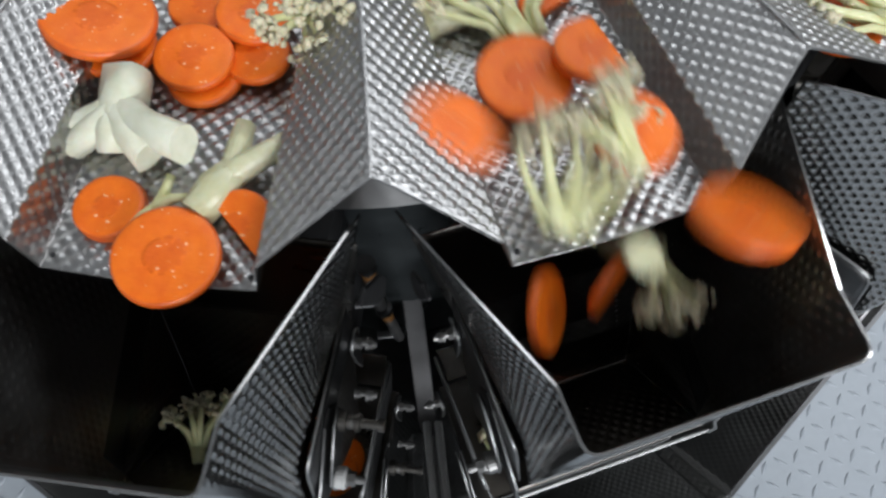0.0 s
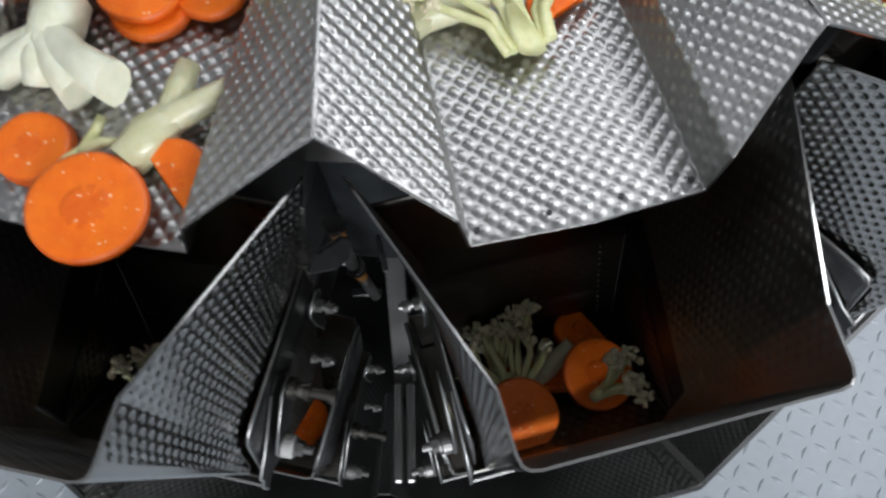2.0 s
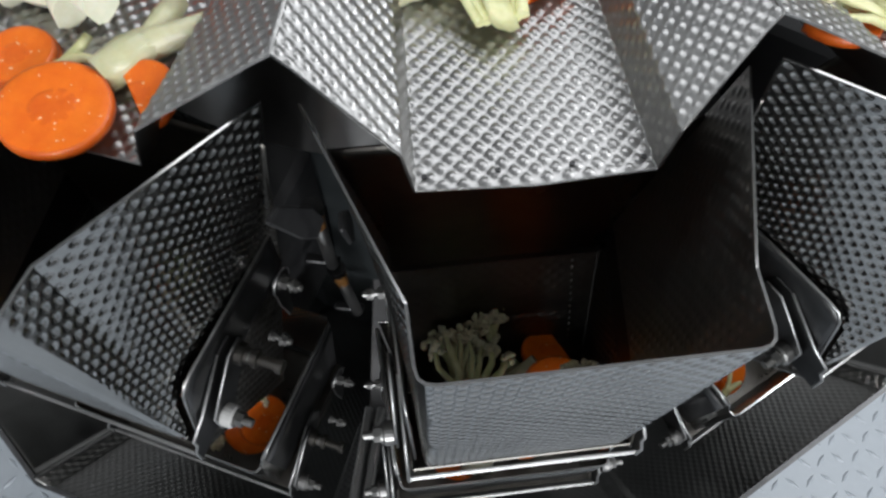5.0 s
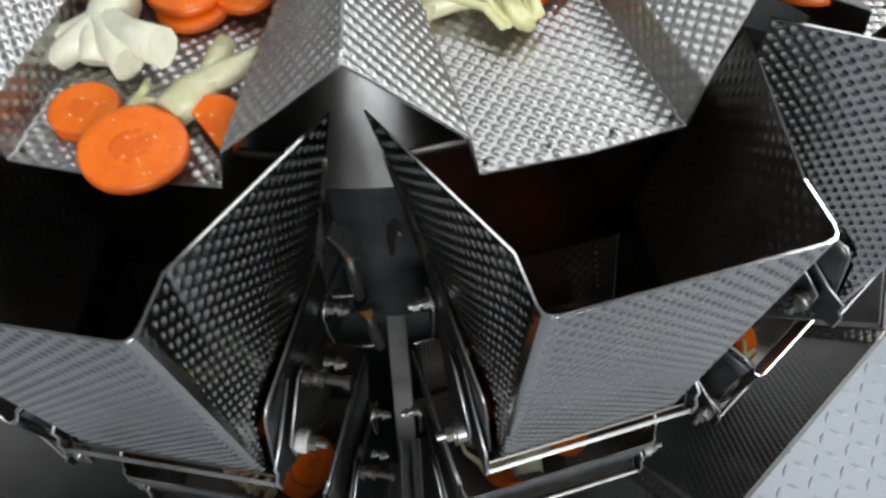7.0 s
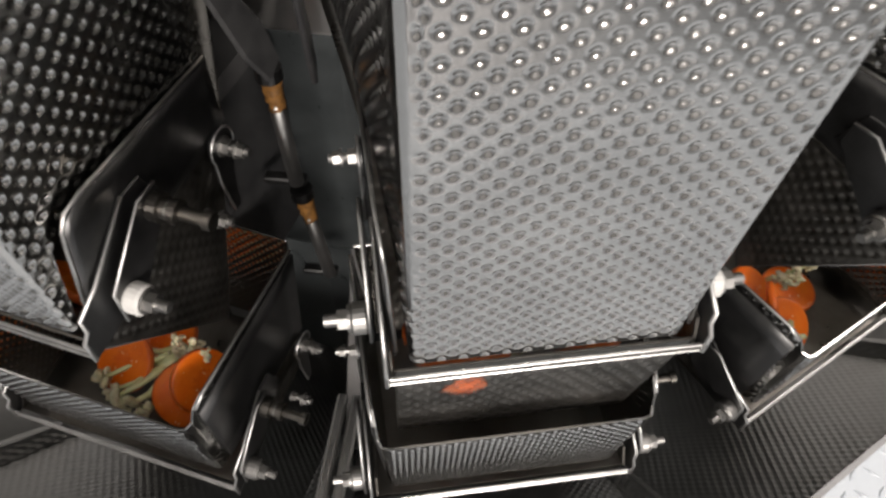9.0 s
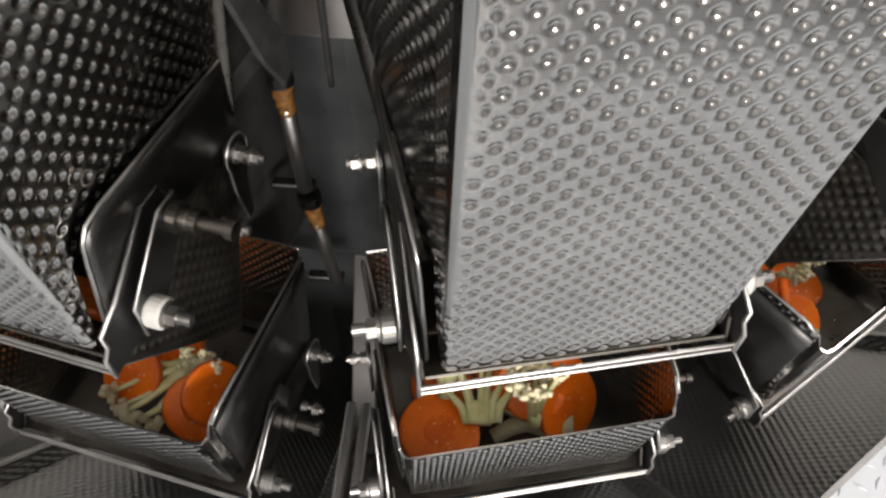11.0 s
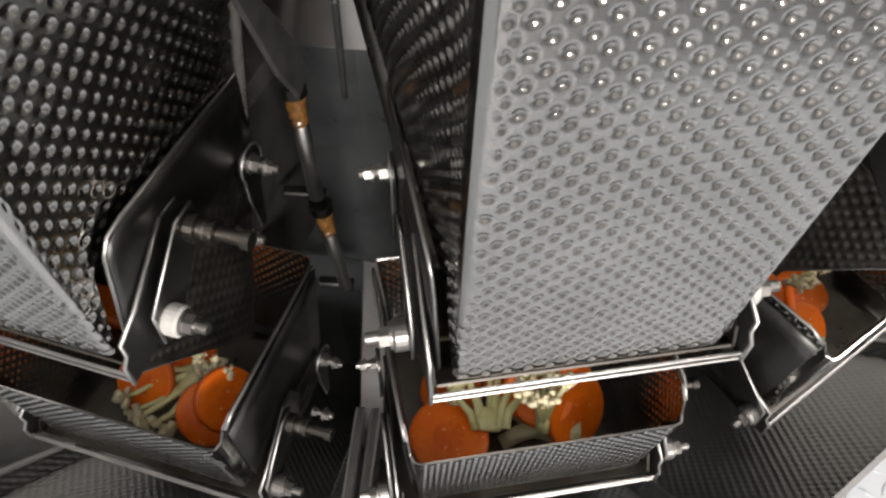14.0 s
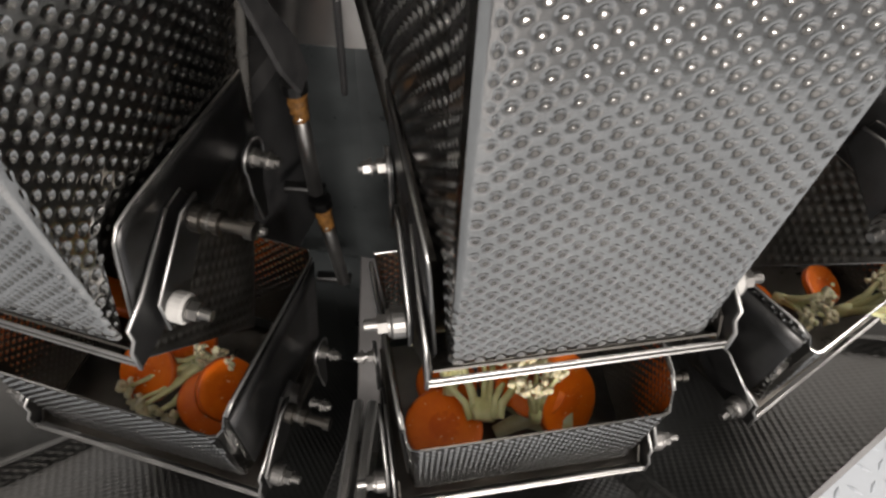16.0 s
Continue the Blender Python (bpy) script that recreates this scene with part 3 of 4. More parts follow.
def feed_hoppers():
    base = {}
    off = (0, -0.5, 1.0)
    for k in HEADS:
        near = DETAIL[0] = abs(k) < 2
        if near not in base:
            e = empty("feed_hopper", head_pose(k, *off), "embossed stainless steel feed hopper, open at the top", "hopper", "ring of feed hoppers")
            half = [((0.052, -0.566, 1.204), (0.0515, -0.552, 1.007)), ((0.0556, -0.5652, 1.204), (0.0545, -0.5515, 1.007)), ((0.058, -0.5632, 1.204), (0.0562, -0.55, 1.008)),
                    ((0.059, -0.559, 1.2045), (0.0568, -0.5475, 1.016)), ((0.0595, -0.538, 1.2055), (0.058, -0.5415, 1.05)), ((0.0935, -0.4425, 1.194), (0.066, -0.437, 1.065))]
            cols = [tuple((-x, y, z) for x, y, z in c) for c in half[::-1]] + half

            def layout(g):
                a = np.where(np.abs(g[..., 0]) <= 0.0522, g[..., 0], np.sign(g[..., 0]) * (0.054 + np.maximum(g[..., 1] + 0.566, 0)))
                bend = np.minimum(np.abs(np.abs(g[..., 0]) - 0.0565), 1) + np.maximum(g[..., 1] + 0.555, 0)
                return a, g[..., 2], np.clip((bend - 0.002) / 0.0015, 0, 1) * np.where(np.abs(g[..., 0]) > 0.0575, 0.72, 1)

            me = sheet("shell", cols, layout, off, flip=True, amp=-A_EMB, power=1.4, inner=0.6, two_faced=True)
            me.materials.append(STEEL)
            me.materials.append(INSIDE)
            part("shell", me, STEEL, e, "embossed folded shell")
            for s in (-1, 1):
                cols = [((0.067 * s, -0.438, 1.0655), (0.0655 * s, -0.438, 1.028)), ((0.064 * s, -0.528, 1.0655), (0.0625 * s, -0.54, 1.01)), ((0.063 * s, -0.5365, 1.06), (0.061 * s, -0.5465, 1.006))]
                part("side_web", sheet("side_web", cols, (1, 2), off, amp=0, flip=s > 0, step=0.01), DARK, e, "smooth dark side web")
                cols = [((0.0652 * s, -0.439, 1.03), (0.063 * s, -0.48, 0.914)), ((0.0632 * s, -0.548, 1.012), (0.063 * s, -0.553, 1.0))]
                part("side_panel", sheet("side_panel", cols, (1, 2), off, amp=0.0009, flip=s > 0, step=0.0017), SHADED, e, "embossed lower side panel")
                part("panel_edge", edge_line([(-0.553, 1.0), (-0.48, 0.914), (-0.439, 1.03)], 0.0635 * s, off, 0.0007), DARK, e, "cut edge of the lower panel", True)
                b = bmesh.new()
                tube(b, [Vector(q) - Vector(off) for q in ((0.0672 * s, -0.438, 1.0662), (0.0645 * s, -0.524, 1.0662), (0.0638 * s, -0.533, 1.0642), (0.0632 * s, -0.5372, 1.0585), (0.0625 * s, -0.539, 1.05), (0.0612 * s, -0.5468, 1.01))], [0.0009] * 6, 8)
                part("edge", b, EDGE, e, "bright bent plate edge", True)
                hang = [(-0.458, 1.118), (-0.446, 1.116), (-0.42, 1.075), (-0.412, 1.05), (-0.424, 1.045), (-0.438, 1.068)]
                part("hanger", plate(hang, 0.084 * s, 0.087 * s, off, 0.001), BLACK, e, "dark hanger plate")
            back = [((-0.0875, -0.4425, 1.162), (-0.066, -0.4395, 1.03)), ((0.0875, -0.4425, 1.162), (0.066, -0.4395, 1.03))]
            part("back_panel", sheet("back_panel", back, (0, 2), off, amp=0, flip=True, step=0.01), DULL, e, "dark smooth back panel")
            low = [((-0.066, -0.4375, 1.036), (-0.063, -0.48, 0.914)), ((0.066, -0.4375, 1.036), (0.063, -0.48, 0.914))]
            part("lower_back", sheet("lower_back", low, (0, 2), off, amp=0.0006, flip=True, step=0.0016, both=False), SHADED, e, "embossed lower back panel")
            b = bmesh.new()
            g_ = random.Random(8)
            for i in range(13):
                f = i / 12
                bmesh.ops.create_icosphere(b, subdivisions=1, radius=g_.uniform(0.0009, 0.0014), matrix=Matrix.Translation(Vector((0.047 + 0.004 * f, -0.4425 - 0.0235 * f, 1.028 - 0.068 * f)) - Vector(off)) @ Matrix.Diagonal((0.7, 0.7, 1.9, 1)))
            part("weld_seam", b, EDGE, e, "bright beaded weld seam", True)
            sloped_gate(e, off, 0.0665, 1.0)
            linkage(e, off, 0.066, 1.0, True)
            base[near] = e
        else:
            e = copy_thing(base[near], head_pose(k, *off))
        FEED_GATE[k] = next(c for c in e.children if c.name.startswith("gate"))
    DETAIL[0] = True


def weigh_hoppers():
    base = {}
    off = (0, -0.5, 0.82)
    for k in HEADS:
        near = DETAIL[0] = abs(k) < 2
        if near not in base:
            e = empty("weigh_hopper", head_pose(k, *off), "embossed stainless steel weigh hopper, open at the top", "hopper", "ring of weigh hoppers")
            half = [((0.068, -0.5465, 0.908), (0.0645, -0.5375, 0.8275)), ((0.0722, -0.5452, 0.908), (0.068, -0.5365, 0.8275)), ((0.074, -0.541, 0.909), (0.0695, -0.533, 0.829)),
                    ((0.0745, -0.537, 0.917), (0.07, -0.53, 0.831)), ((0.0755, -0.529, 0.921), (0.07, -0.524, 0.833)), ((0.08, -0.4315, 0.925), (0.072, -0.4315, 0.835))]
            cols = [tuple((-x, y, z) for x, y, z in c) for c in half[::-1]] + half

            def layout(g):
                a = np.where(np.abs(g[..., 0]) <= 0.0682, g[..., 0], np.sign(g[..., 0]) * (0.07 + np.maximum(g[..., 1] + 0.5455, 0)))
                bend = np.minimum(np.abs(np.abs(g[..., 0]) - 0.072), 1) + np.maximum(g[..., 1] + 0.537, 0)
                return a, g[..., 2], np.clip((bend - 0.002) / 0.0015, 0, 1)

            part("shell", sheet("shell", cols, layout, off, flip=True, pitch=0.0066, amp=0.0009, step=0.001), STEEL, e, "embossed folded shell")
            back = [((-0.078, -0.43, 0.93), (-0.07, -0.43, 0.83)), ((0.078, -0.43, 0.93), (0.07, -0.43, 0.83))]
            part("back_panel", sheet("back_panel", back, (0, 2), off, flip=True, pitch=0.0066, both=False, amp=0.0009, step=0.001), STEEL, e)
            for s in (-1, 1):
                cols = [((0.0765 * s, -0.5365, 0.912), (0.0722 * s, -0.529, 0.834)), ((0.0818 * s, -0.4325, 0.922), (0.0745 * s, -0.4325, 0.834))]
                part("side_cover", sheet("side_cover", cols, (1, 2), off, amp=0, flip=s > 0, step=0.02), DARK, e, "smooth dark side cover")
                b = bmesh.new()
                tube(b, [Vector(q) - Vector(off) for q in ((0.0752 * s, -0.5365, 0.9165), (0.0762 * s, -0.528, 0.9215), (0.0806 * s, -0.4325, 0.9255))], [0.0009] * 3, 8)
                part("edge", b, EDGE, e, "bright cut edge", True)
            flat_gate(e, off, 0.082, 0.8175, 0.0125)
            linkage(e, off, 0.0805, 0.8205, False)
            base[near] = e
        else:
            e = copy_thing(base[near], head_pose(k, *off))
        WEIGH_GATE[k] = next(c for c in e.children if c.name.startswith("gate"))
    DETAIL[0] = True


feed_hoppers()
weigh_hoppers()


# ---- vegetables ----
def wobble(rng, n, k):
    ph = [(rng.uniform(0, 6.28), rng.uniform(0.3, 1) / (j + 1)) for j in range(5)]
    return [1 + k * sum(a * math.sin((j + 1) * 2 * math.pi * i / n + p) for j, (p, a) in enumerate(ph)) for i in range(n)]


def carrot_mesh(seed, r, th, cut=None):
    """A slice of carrot with a darker core; cut: the offset of a straight cut that takes one side away."""
    rng = random.Random(seed)
    n = 44
    w = wobble(rng, n, 0.028)
    sq = rng.uniform(0.9, 1.0)
    bm = bmesh.new()
    slant = rng.uniform(-0.12, 0.12)
    prof = [(0.0, 0.5, 1), (0.4, 0.5, 1), (0.44, 0.485, 0), (0.75, 0.5, 0), (0.95, 0.49, 0), (1.0, 0.4, 2), (1.012, 0.0, 2), (1.0, -0.4, 2), (0.95, -0.5, 0), (0.44, -0.5, 0), (0.4, -0.5, 1), (0.0, -0.5, 1)]
    rings = []
    for f, h, m in prof:
        if f == 0:
            rings.append([bm.verts.new((0, 0, h * th))])
        else:
            rings.append([bm.verts.new((f * r * w[i] * math.cos(2 * math.pi * i / n), f * r * w[i] * sq * math.sin(2 * math.pi * i / n),
                                        h * th + f * r * slant * math.cos(2 * math.pi * i / n) * 0.3 + rng.uniform(-1, 1) * 0.00012)) for i in range(n)])
    for (a, b), (f, h, m) in zip(zip(rings, rings[1:]), prof[1:]):
        for i in range(n):
            j = (i + 1) % n
            q = [a[0], b[i], b[j]] if len(a) == 1 else [a[i], b[0], a[j]] if len(b) == 1 else [a[i], b[i], b[j], a[j]]
            bm.faces.new(q).material_index = m
    core = bmesh.new()
    cr = [(0.0, 0.51), (0.3, 0.512), (0.4, 0.503), (0.42, 0.45), (0.42, -0.45), (0.4, -0.503), (0.0, -0.51)]
    rr = []
    wc = wobble(rng, 28, 0.05)
    for f, h in cr:
        rr.append([core.verts.new((f * r * wc[i] * math.cos(2 * math.pi * i / 28), f * r * wc[i] * sq * math.sin(2 * math.pi * i / 28), h * th + f * r * slant * math.cos(2 * math.pi * i / 28) * 0.3)) for i in range(28 if f else 1)])
    for a, b in zip(rr, rr[1:]):
        for i in range(28):
            j = (i + 1) % 28
            core.faces.new([a[0], b[i], b[j]] if len(a) == 1 else [a[i], b[0], a[j]] if len(b) == 1 else [a[i], b[i], b[j], a[j]])
    out = []
    for nm, m, mats in (("carrot_slice", bm, (CARROT, CARROT, SKIN)), ("core", core, (CORE,))):
        if cut is not None:
            geom = list(m.verts) + list(m.edges) + list(m.faces)
            bmesh.ops.bisect_plane(m, geom=geom, plane_co=(cut * r, 0, 0), plane_no=(1, 0.2, 0.1), clear_outer=True)
            bmesh.ops.holes_fill(m, edges=[e for e in m.edges if e.is_boundary])
        bmesh.ops.recalc_face_normals(m, faces=m.faces)
        me = bpy.data.meshes.new(nm)
        m.to_mesh(me)
        m.free()
        me.shade_smooth()
        for k in mats:
            me.materials.append(k)
        out.append(me)
    return out


def finish(name, bm, mat, smooth=False):
    bmesh.ops.recalc_face_normals(bm, faces=bm.faces)
    me = bpy.data.meshes.new(name)
    bm.to_mesh(me)
    bm.free()
    if smooth:
        me.shade_smooth()
    me.materials.append(mat)
    return me


def floret_meshes(seed, size, spread, branches, curds, bead=0.085):
    """Stalk, branches and curd of a cauliflower floret that grows along +z from its cut foot."""
    rng = random.Random(seed)
    st, cu, arms = bmesh.new(), bmesh.new(), []
    tube(st, [(0, 0, 0), (0.01 * size, 0, 0.16 * size), (0, 0.01 * size, 0.3 * size)], [0.1 * size, 0.115 * size, 0.09 * size], 12, rng)
    for i in range(branches):
        a = 6.2832 * i / branches + rng.uniform(-0.3, 0.3)
        f = spread * rng.uniform(0.45, 1.0)
        e = Vector((math.cos(a) * f, math.sin(a) * f * 0.55, rng.uniform(0.72, 0.95))) * size
        mid = Vector((e.x * 0.35, e.y * 0.35, 0.5 * size))
        br = bmesh.new()
        tube(br, [(e.x * 0.05, e.y * 0.05, 0.1 * size), mid, e], [0.06 * size, 0.055 * size, 0.04 * size], 8, rng)
        arms.append(finish("branch", br, STALK))
        for j in range(curds):
            o = Vector((rng.gauss(0, 1), rng.gauss(0, 1), rng.gauss(0.25, 0.7))) * 0.085 * size
            r = bead * size * rng.uniform(0.55, 1.1)
            bmesh.ops.create_icosphere(cu, subdivisions=1, radius=r, matrix=Matrix.Translation(e + o))
    for v in cu.verts:
        v.co += noise.noise_vector(v.co * (9 / size)) * 0.05 * size + noise.noise_vector(v.co * (26 / size)) * 0.028 * size
    return finish("stalk", st, STALK), arms, finish("curd", cu, CURD, True)


def bunch_meshes(seed, length, foot, fan, count):
    """A sliced cauliflower head: stalks side by side from one flat cut foot, fanning out along +z to small curds."""
    rng = random.Random(seed)
    st, cu, arms = bmesh.new(), bmesh.new(), []
    tube(st, [(0, 0, 0), (0, 0.0005, length * 0.12), (0, 0, length * 0.3)], [foot * 0.82, foot * 0.86, foot * 0.5], 18, rng, 0.42)
    for i in range(count):
        f = 2 * i / (count - 1) - 1 + rng.uniform(-0.08, 0.08)
        r = foot * rng.uniform(0.17, 0.27)
        y = rng.uniform(-0.2, 0.25) * foot
        end = length * (rng.uniform(0.82, 1.0) - 0.2 * f * f)
        bow = rng.uniform(-0.1, 0.1) * fan
        pts = [(f * foot * 0.75, y * 0.6, length * 0.02), (f * foot * 0.95 + bow * 0.4, y, end * 0.35), (f * (foot + fan) * 0.55 + bow, y * 1.2, end * 0.68), (f * fan, y * 1.5 + rng.uniform(-0.002, 0.004), end)]
        br = bmesh.new()
        tube(br, pts, [r, r * 0.95, r * 0.8, r * 0.65], 10, rng, 0.85)
        arms.append(finish("branch", br, STALK))
        for j in range(9):
            o = Vector((rng.gauss(0, 1), rng.gauss(0.2, 0.8), rng.gauss(0.5, 0.8))) * 0.06 * length
            bmesh.ops.create_icosphere(cu, subdivisions=1, radius=length * rng.uniform(0.04, 0.07), matrix=Matrix.Translation(Vector(pts[-1]) + o))
    for v in cu.verts:
        v.co += noise.noise_vector(v.co * 300) * 0.0018
    return finish("stalk", st, STALK, True), arms, finish("curd", cu, CURD, True)


def stalk_mesh(seed, length, r, forks, mat, flat=0.8, wide=0.62):
    """A pale cut stalk lying along +x with a flat cut foot, and the forks at its far end."""
    rng = random.Random(seed)
    bm, arms = bmesh.new(), []
    L = length
    tube(bm, [(-L / 2, 0, 0), (-L * 0.2, L * 0.02, 0), (L * 0.1, 0.0, 0)], [r, r * 1.02, r * 0.85], 14, rng, flat)
    for i in range(forks):
        a = (i - (forks - 1) / 2) * wide
        k = rng.uniform(0.75, 1.05)
        br = bmesh.new()
        tube(br, [(-L * 0.1, 0, 0), (L * 0.06 * k, L * 0.07 * a, 0.001), (L * 0.26 * k, L * 0.26 * a, 0.002), (L * 0.5 * k, L * 0.55 * a, rng.uniform(-0.002, 0.004))], [r * 0.8, r * 0.78, r * 0.66, r * rng.uniform(0.5, 0.75)], 12, rng, flat)
        arms.append(finish("fork", br, mat))
    return finish("stalk_piece", bm, mat), arms


SLICES = {"big": carrot_mesh(1, 0.0235, 0.0055), "wide": carrot_mesh(2, 0.027, 0.006), "mid": carrot_mesh(3, 0.0195, 0.005), "small": carrot_mesh(4, 0.0165, 0.005),
          "half": carrot_mesh(5, 0.0175, 0.005, 0.1), "cut": carrot_mesh(6, 0.019, 0.006, 0.45)}
FLORETS = [floret_meshes(11, 0.042, 0.55, 7, 20, 0.06), floret_meshes(12, 0.036, 0.6, 6, 20, 0.065), floret_meshes(13, 0.028, 0.5, 5, 18, 0.07), floret_meshes(14, 0.056, 0.62, 9, 22, 0.05), floret_meshes(15, 0.064, 0.34, 9, 8, 0.045), floret_meshes(16, 0.05, 0.4, 7, 12, 0.05), bunch_meshes(17, 0.07, 0.0125, 0.036, 8), bunch_meshes(18, 0.046, 0.0115, 0.023, 7)]
STALKS = [stalk_mesh(21, 0.05, 0.0086, 2, TENDER, 0.85, 0.95), stalk_mesh(22, 0.041, 0.0135, 5, PALE, 0.8, 1.0), stalk_mesh(23, 0.034, 0.0035, 2, STALK), stalk_mesh(24, 0.055, 0.0065, 4, STALK, 0.7)]


def carrot(size, m, where):
    half = size in ("half", "cut")
    o = part("carrot_slice", SLICES[size][0], None)
    part("core", SLICES[size][1], None, o, "darker orange core")
    o.matrix_basis = m
    return tagged(o, ("cut piece of orange carrot " if half else "round orange carrot slice ") + where, "carrot", "carrot slices")


def floret(i, m, where):
    e = empty("cauliflower_floret", m, "small cream cauliflower floret " + where, "cauliflower", "cauliflower pieces")
    st = part("stalk", FLORETS[i][0], None, e, "pale green stalk")
    for b in FLORETS[i][1]:
        part("branch", b, None, st)
    tagged(part("curd", FLORETS[i][2], None, e), kind="stuff")
    return e


def stalk(i, m, where):
    o = part("cauliflower_stalk", STALKS[i][0], None)
    for b in STALKS[i][1]:
        part("fork", b, None, o)
    o.matrix_basis = m
    return tagged(o, "pale green cut cauliflower stalk " + where, "cauliflower", "cauliflower pieces")


def on(k, x, y, z, rx=0, ry=0, rz=0):
    return head_pose(k, 0, 0, 0) @ pose(x, y, z, rx, ry, rz)


ZF = 1.1785
PAN = "lying on the feeder pan"
# pan beside the one that empties
carrot("big", on(-1, 0.0105, -0.4685, ZF + 0.006, 4, 3, 30), PAN)
carrot("mid", on(-1, 0.0105, -0.4655, ZF + 0.0005, 0, 0, 80), PAN)
carrot("small", on(-1, -0.0255, -0.445, ZF + 0.001, 3, -4, 10), PAN)
carrot("small", on(-1, -0.0255, -0.4445, ZF - 0.0025, 0, 0, 70), PAN)
carrot("half", on(-1, 0.037, -0.449, ZF + 0.002, -8, 10, 215), PAN)
carrot("wide", on(-1, -0.05, -0.356, ZF + 0.024, -6, 12, 0), PAN)
carrot("mid", on(-1, -0.045, -0.362, ZF + 0.012, 4, 8, 40), PAN)
carrot("mid", on(-1, -0.006, -0.362, ZF + 0.009, 5, 2, 20), PAN)
carrot("mid", on(-1, -0.001, -0.366, ZF + 0.001, 0, 0, 120), PAN)
carrot("small", on(-1, 0.025, -0.356, ZF + 0.005, 0, -7, 0), PAN)
carrot("mid", on(-1, 0.018, -0.332, ZF + 0.01, 0, 5, 0), PAN)
carrot("mid", on(-1, -0.01, -0.326, ZF + 0.006, 0, 5, 50), PAN)
stalk(1, on(-1, -0.031, -0.4, ZF + 0.011, 15, 14, 268), PAN)
stalk(0, on(-1, 0.0293, -0.4232, ZF + 0.006, 0, -4, 60), PAN)
stalk(2, on(-1, -0.0023, -0.443, ZF + 0.002, 0, -2, 57), PAN)
floret(0, on(-1, 0.046, -0.324, ZF + 0.012, 60, 0, 10), PAN)
# pan on the far side
carrot("mid", on(1, -0.034, -0.424, ZF + 0.004, 4, 8, 0), PAN)
carrot("half", on(1, -0.046, -0.437, ZF + 0.005, 0, 14, 60), PAN)
carrot("small", on(1, -0.008, -0.44, ZF + 0.002, 0, 3, 0), PAN)
carrot("mid", on(1, -0.005, -0.4, ZF + 0.003, 3, 0, 0), PAN)
floret(7, on(1, -0.03, -0.452, ZF + 0.012, -80, 0, 24), PAN)
floret(2, on(1, -0.05, -0.412, ZF + 0.01, 60, 20, 40), PAN)
floret(1, on(1, -0.02, -0.385, ZF + 0.012, 70, 0, 90), PAN)
# in the hopper beside
floret(0, on(-1, -0.026, -0.531, 0.982, -86, 0, 20), "inside the steel feed hopper")
carrot("mid", on(-1, -0.006, -0.505, 0.955, -45, 10, 0), "inside the steel feed hopper")
carrot("mid", on(-1, 0.02, -0.51, 0.962, -45, 6, 0), "inside the steel feed hopper")
# weigh hopper beside
WH = "inside the steel weigh hopper"
floret(7, on(-1, 0.026, -0.492, 0.868, 97, 0, -43), WH)
carrot("mid", on(-1, 0.042, -0.513, 0.868, 25, 24, 0), WH)
carrot("mid", on(-1, 0.05, -0.505, 0.874, 40, 35, 40), WH)
carrot("mid", on(-1, -0.006, -0.505, 0.866, 35, -10, 0), WH)
carrot("big", on(-1, 0.0, -0.480, 0.857, 6, 0, 0), WH)
floret(2, on(-1, 0.034, -0.484, 0.858, 20, 0, 0), WH)

FALLS = []


def falling(o, rows, k=0):
    FALLS.append((o, [(t, on(k, *r)) for t, *r in rows]))


def tumble(o, early, rest, low, k=0, go=8.95):
    """Pieces that fall off the pan into the feed hopper, lie there, and later drop into the weigh hopper."""
    x, y, z, a, b, c = rest
    u, v, w, d, f, g = low
    rows = [*early, (early[-1][0] + 0.12, x, y, z, a, b, c), (go, x, y, z, a, b, c),
            (go + 0.11, (x + u) / 2, (y + v) / 2, min(0.93, (z + w) / 2), (a + d) / 2, (b + f) / 2, (c + g) / 2), (go + 0.22, u, v, w, d, f, g), (16.0, u, v, w, d, f, g)]
    falling(o, rows, k)


FH = "tumbling from the pan into the hopper"
Z0 = on(0, 0, 0, 0)
tumble(carrot("big", Z0, FH), [(0, -0.0146, -0.393, 1.192, 3, 0, 0), (0.3, -0.02, -0.44, 1.188, 3, 0, 0), (0.5, -0.018, -0.4634, 1.19, 6, 0, 0), (0.65, -0.012, -0.492, 1.178, 35, 0, 10), (0.8, -0.02, -0.512, 1.1, 60, 0, 20)],
       (-0.027, -0.527, 1.0, 18, -6, 20), (-0.0485, -0.5175, 0.867, 8, 3, 14))
tumble(carrot("cut", Z0, FH), [(0, 0.019, -0.3945, 1.2, 5, 5, 0), (0.3, 0.012, -0.445, 1.196, 5, -8, 0), (0.5, 0.0155, -0.474, 1.192, 8, -20, 0), (0.62, 0.02, -0.498, 1.17, 30, -20, 0), (0.75, 0.022, -0.508, 1.09, 50, 0, 10)],
       (0.036, -0.478, 0.962, -20, 8, 5), (0.012, -0.503, 0.872, 15, -20, 25))
tumble(carrot("big", Z0, FH), [(0, 0.045, -0.496, 1.196, -20, 20, 0), (0.1, 0.04, -0.5, 1.13, -50, 20, 0), (0.2, 0.035, -0.5, 1.06, -60, 10, 0)], (0.031, -0.512, 0.984, 4, 8, 0), (0.03, -0.511, 0.864, 50, 20, 20))
tumble(carrot("mid", Z0, FH), [(0, -0.038, -0.493, 1.15, 30, 60, 0), (0.1, -0.034, -0.5, 1.08, 40, 50, 0)], (0.012, -0.5, 0.958, -40, 0, 0), (0.026, -0.5, 0.872, 48, -10, 30))
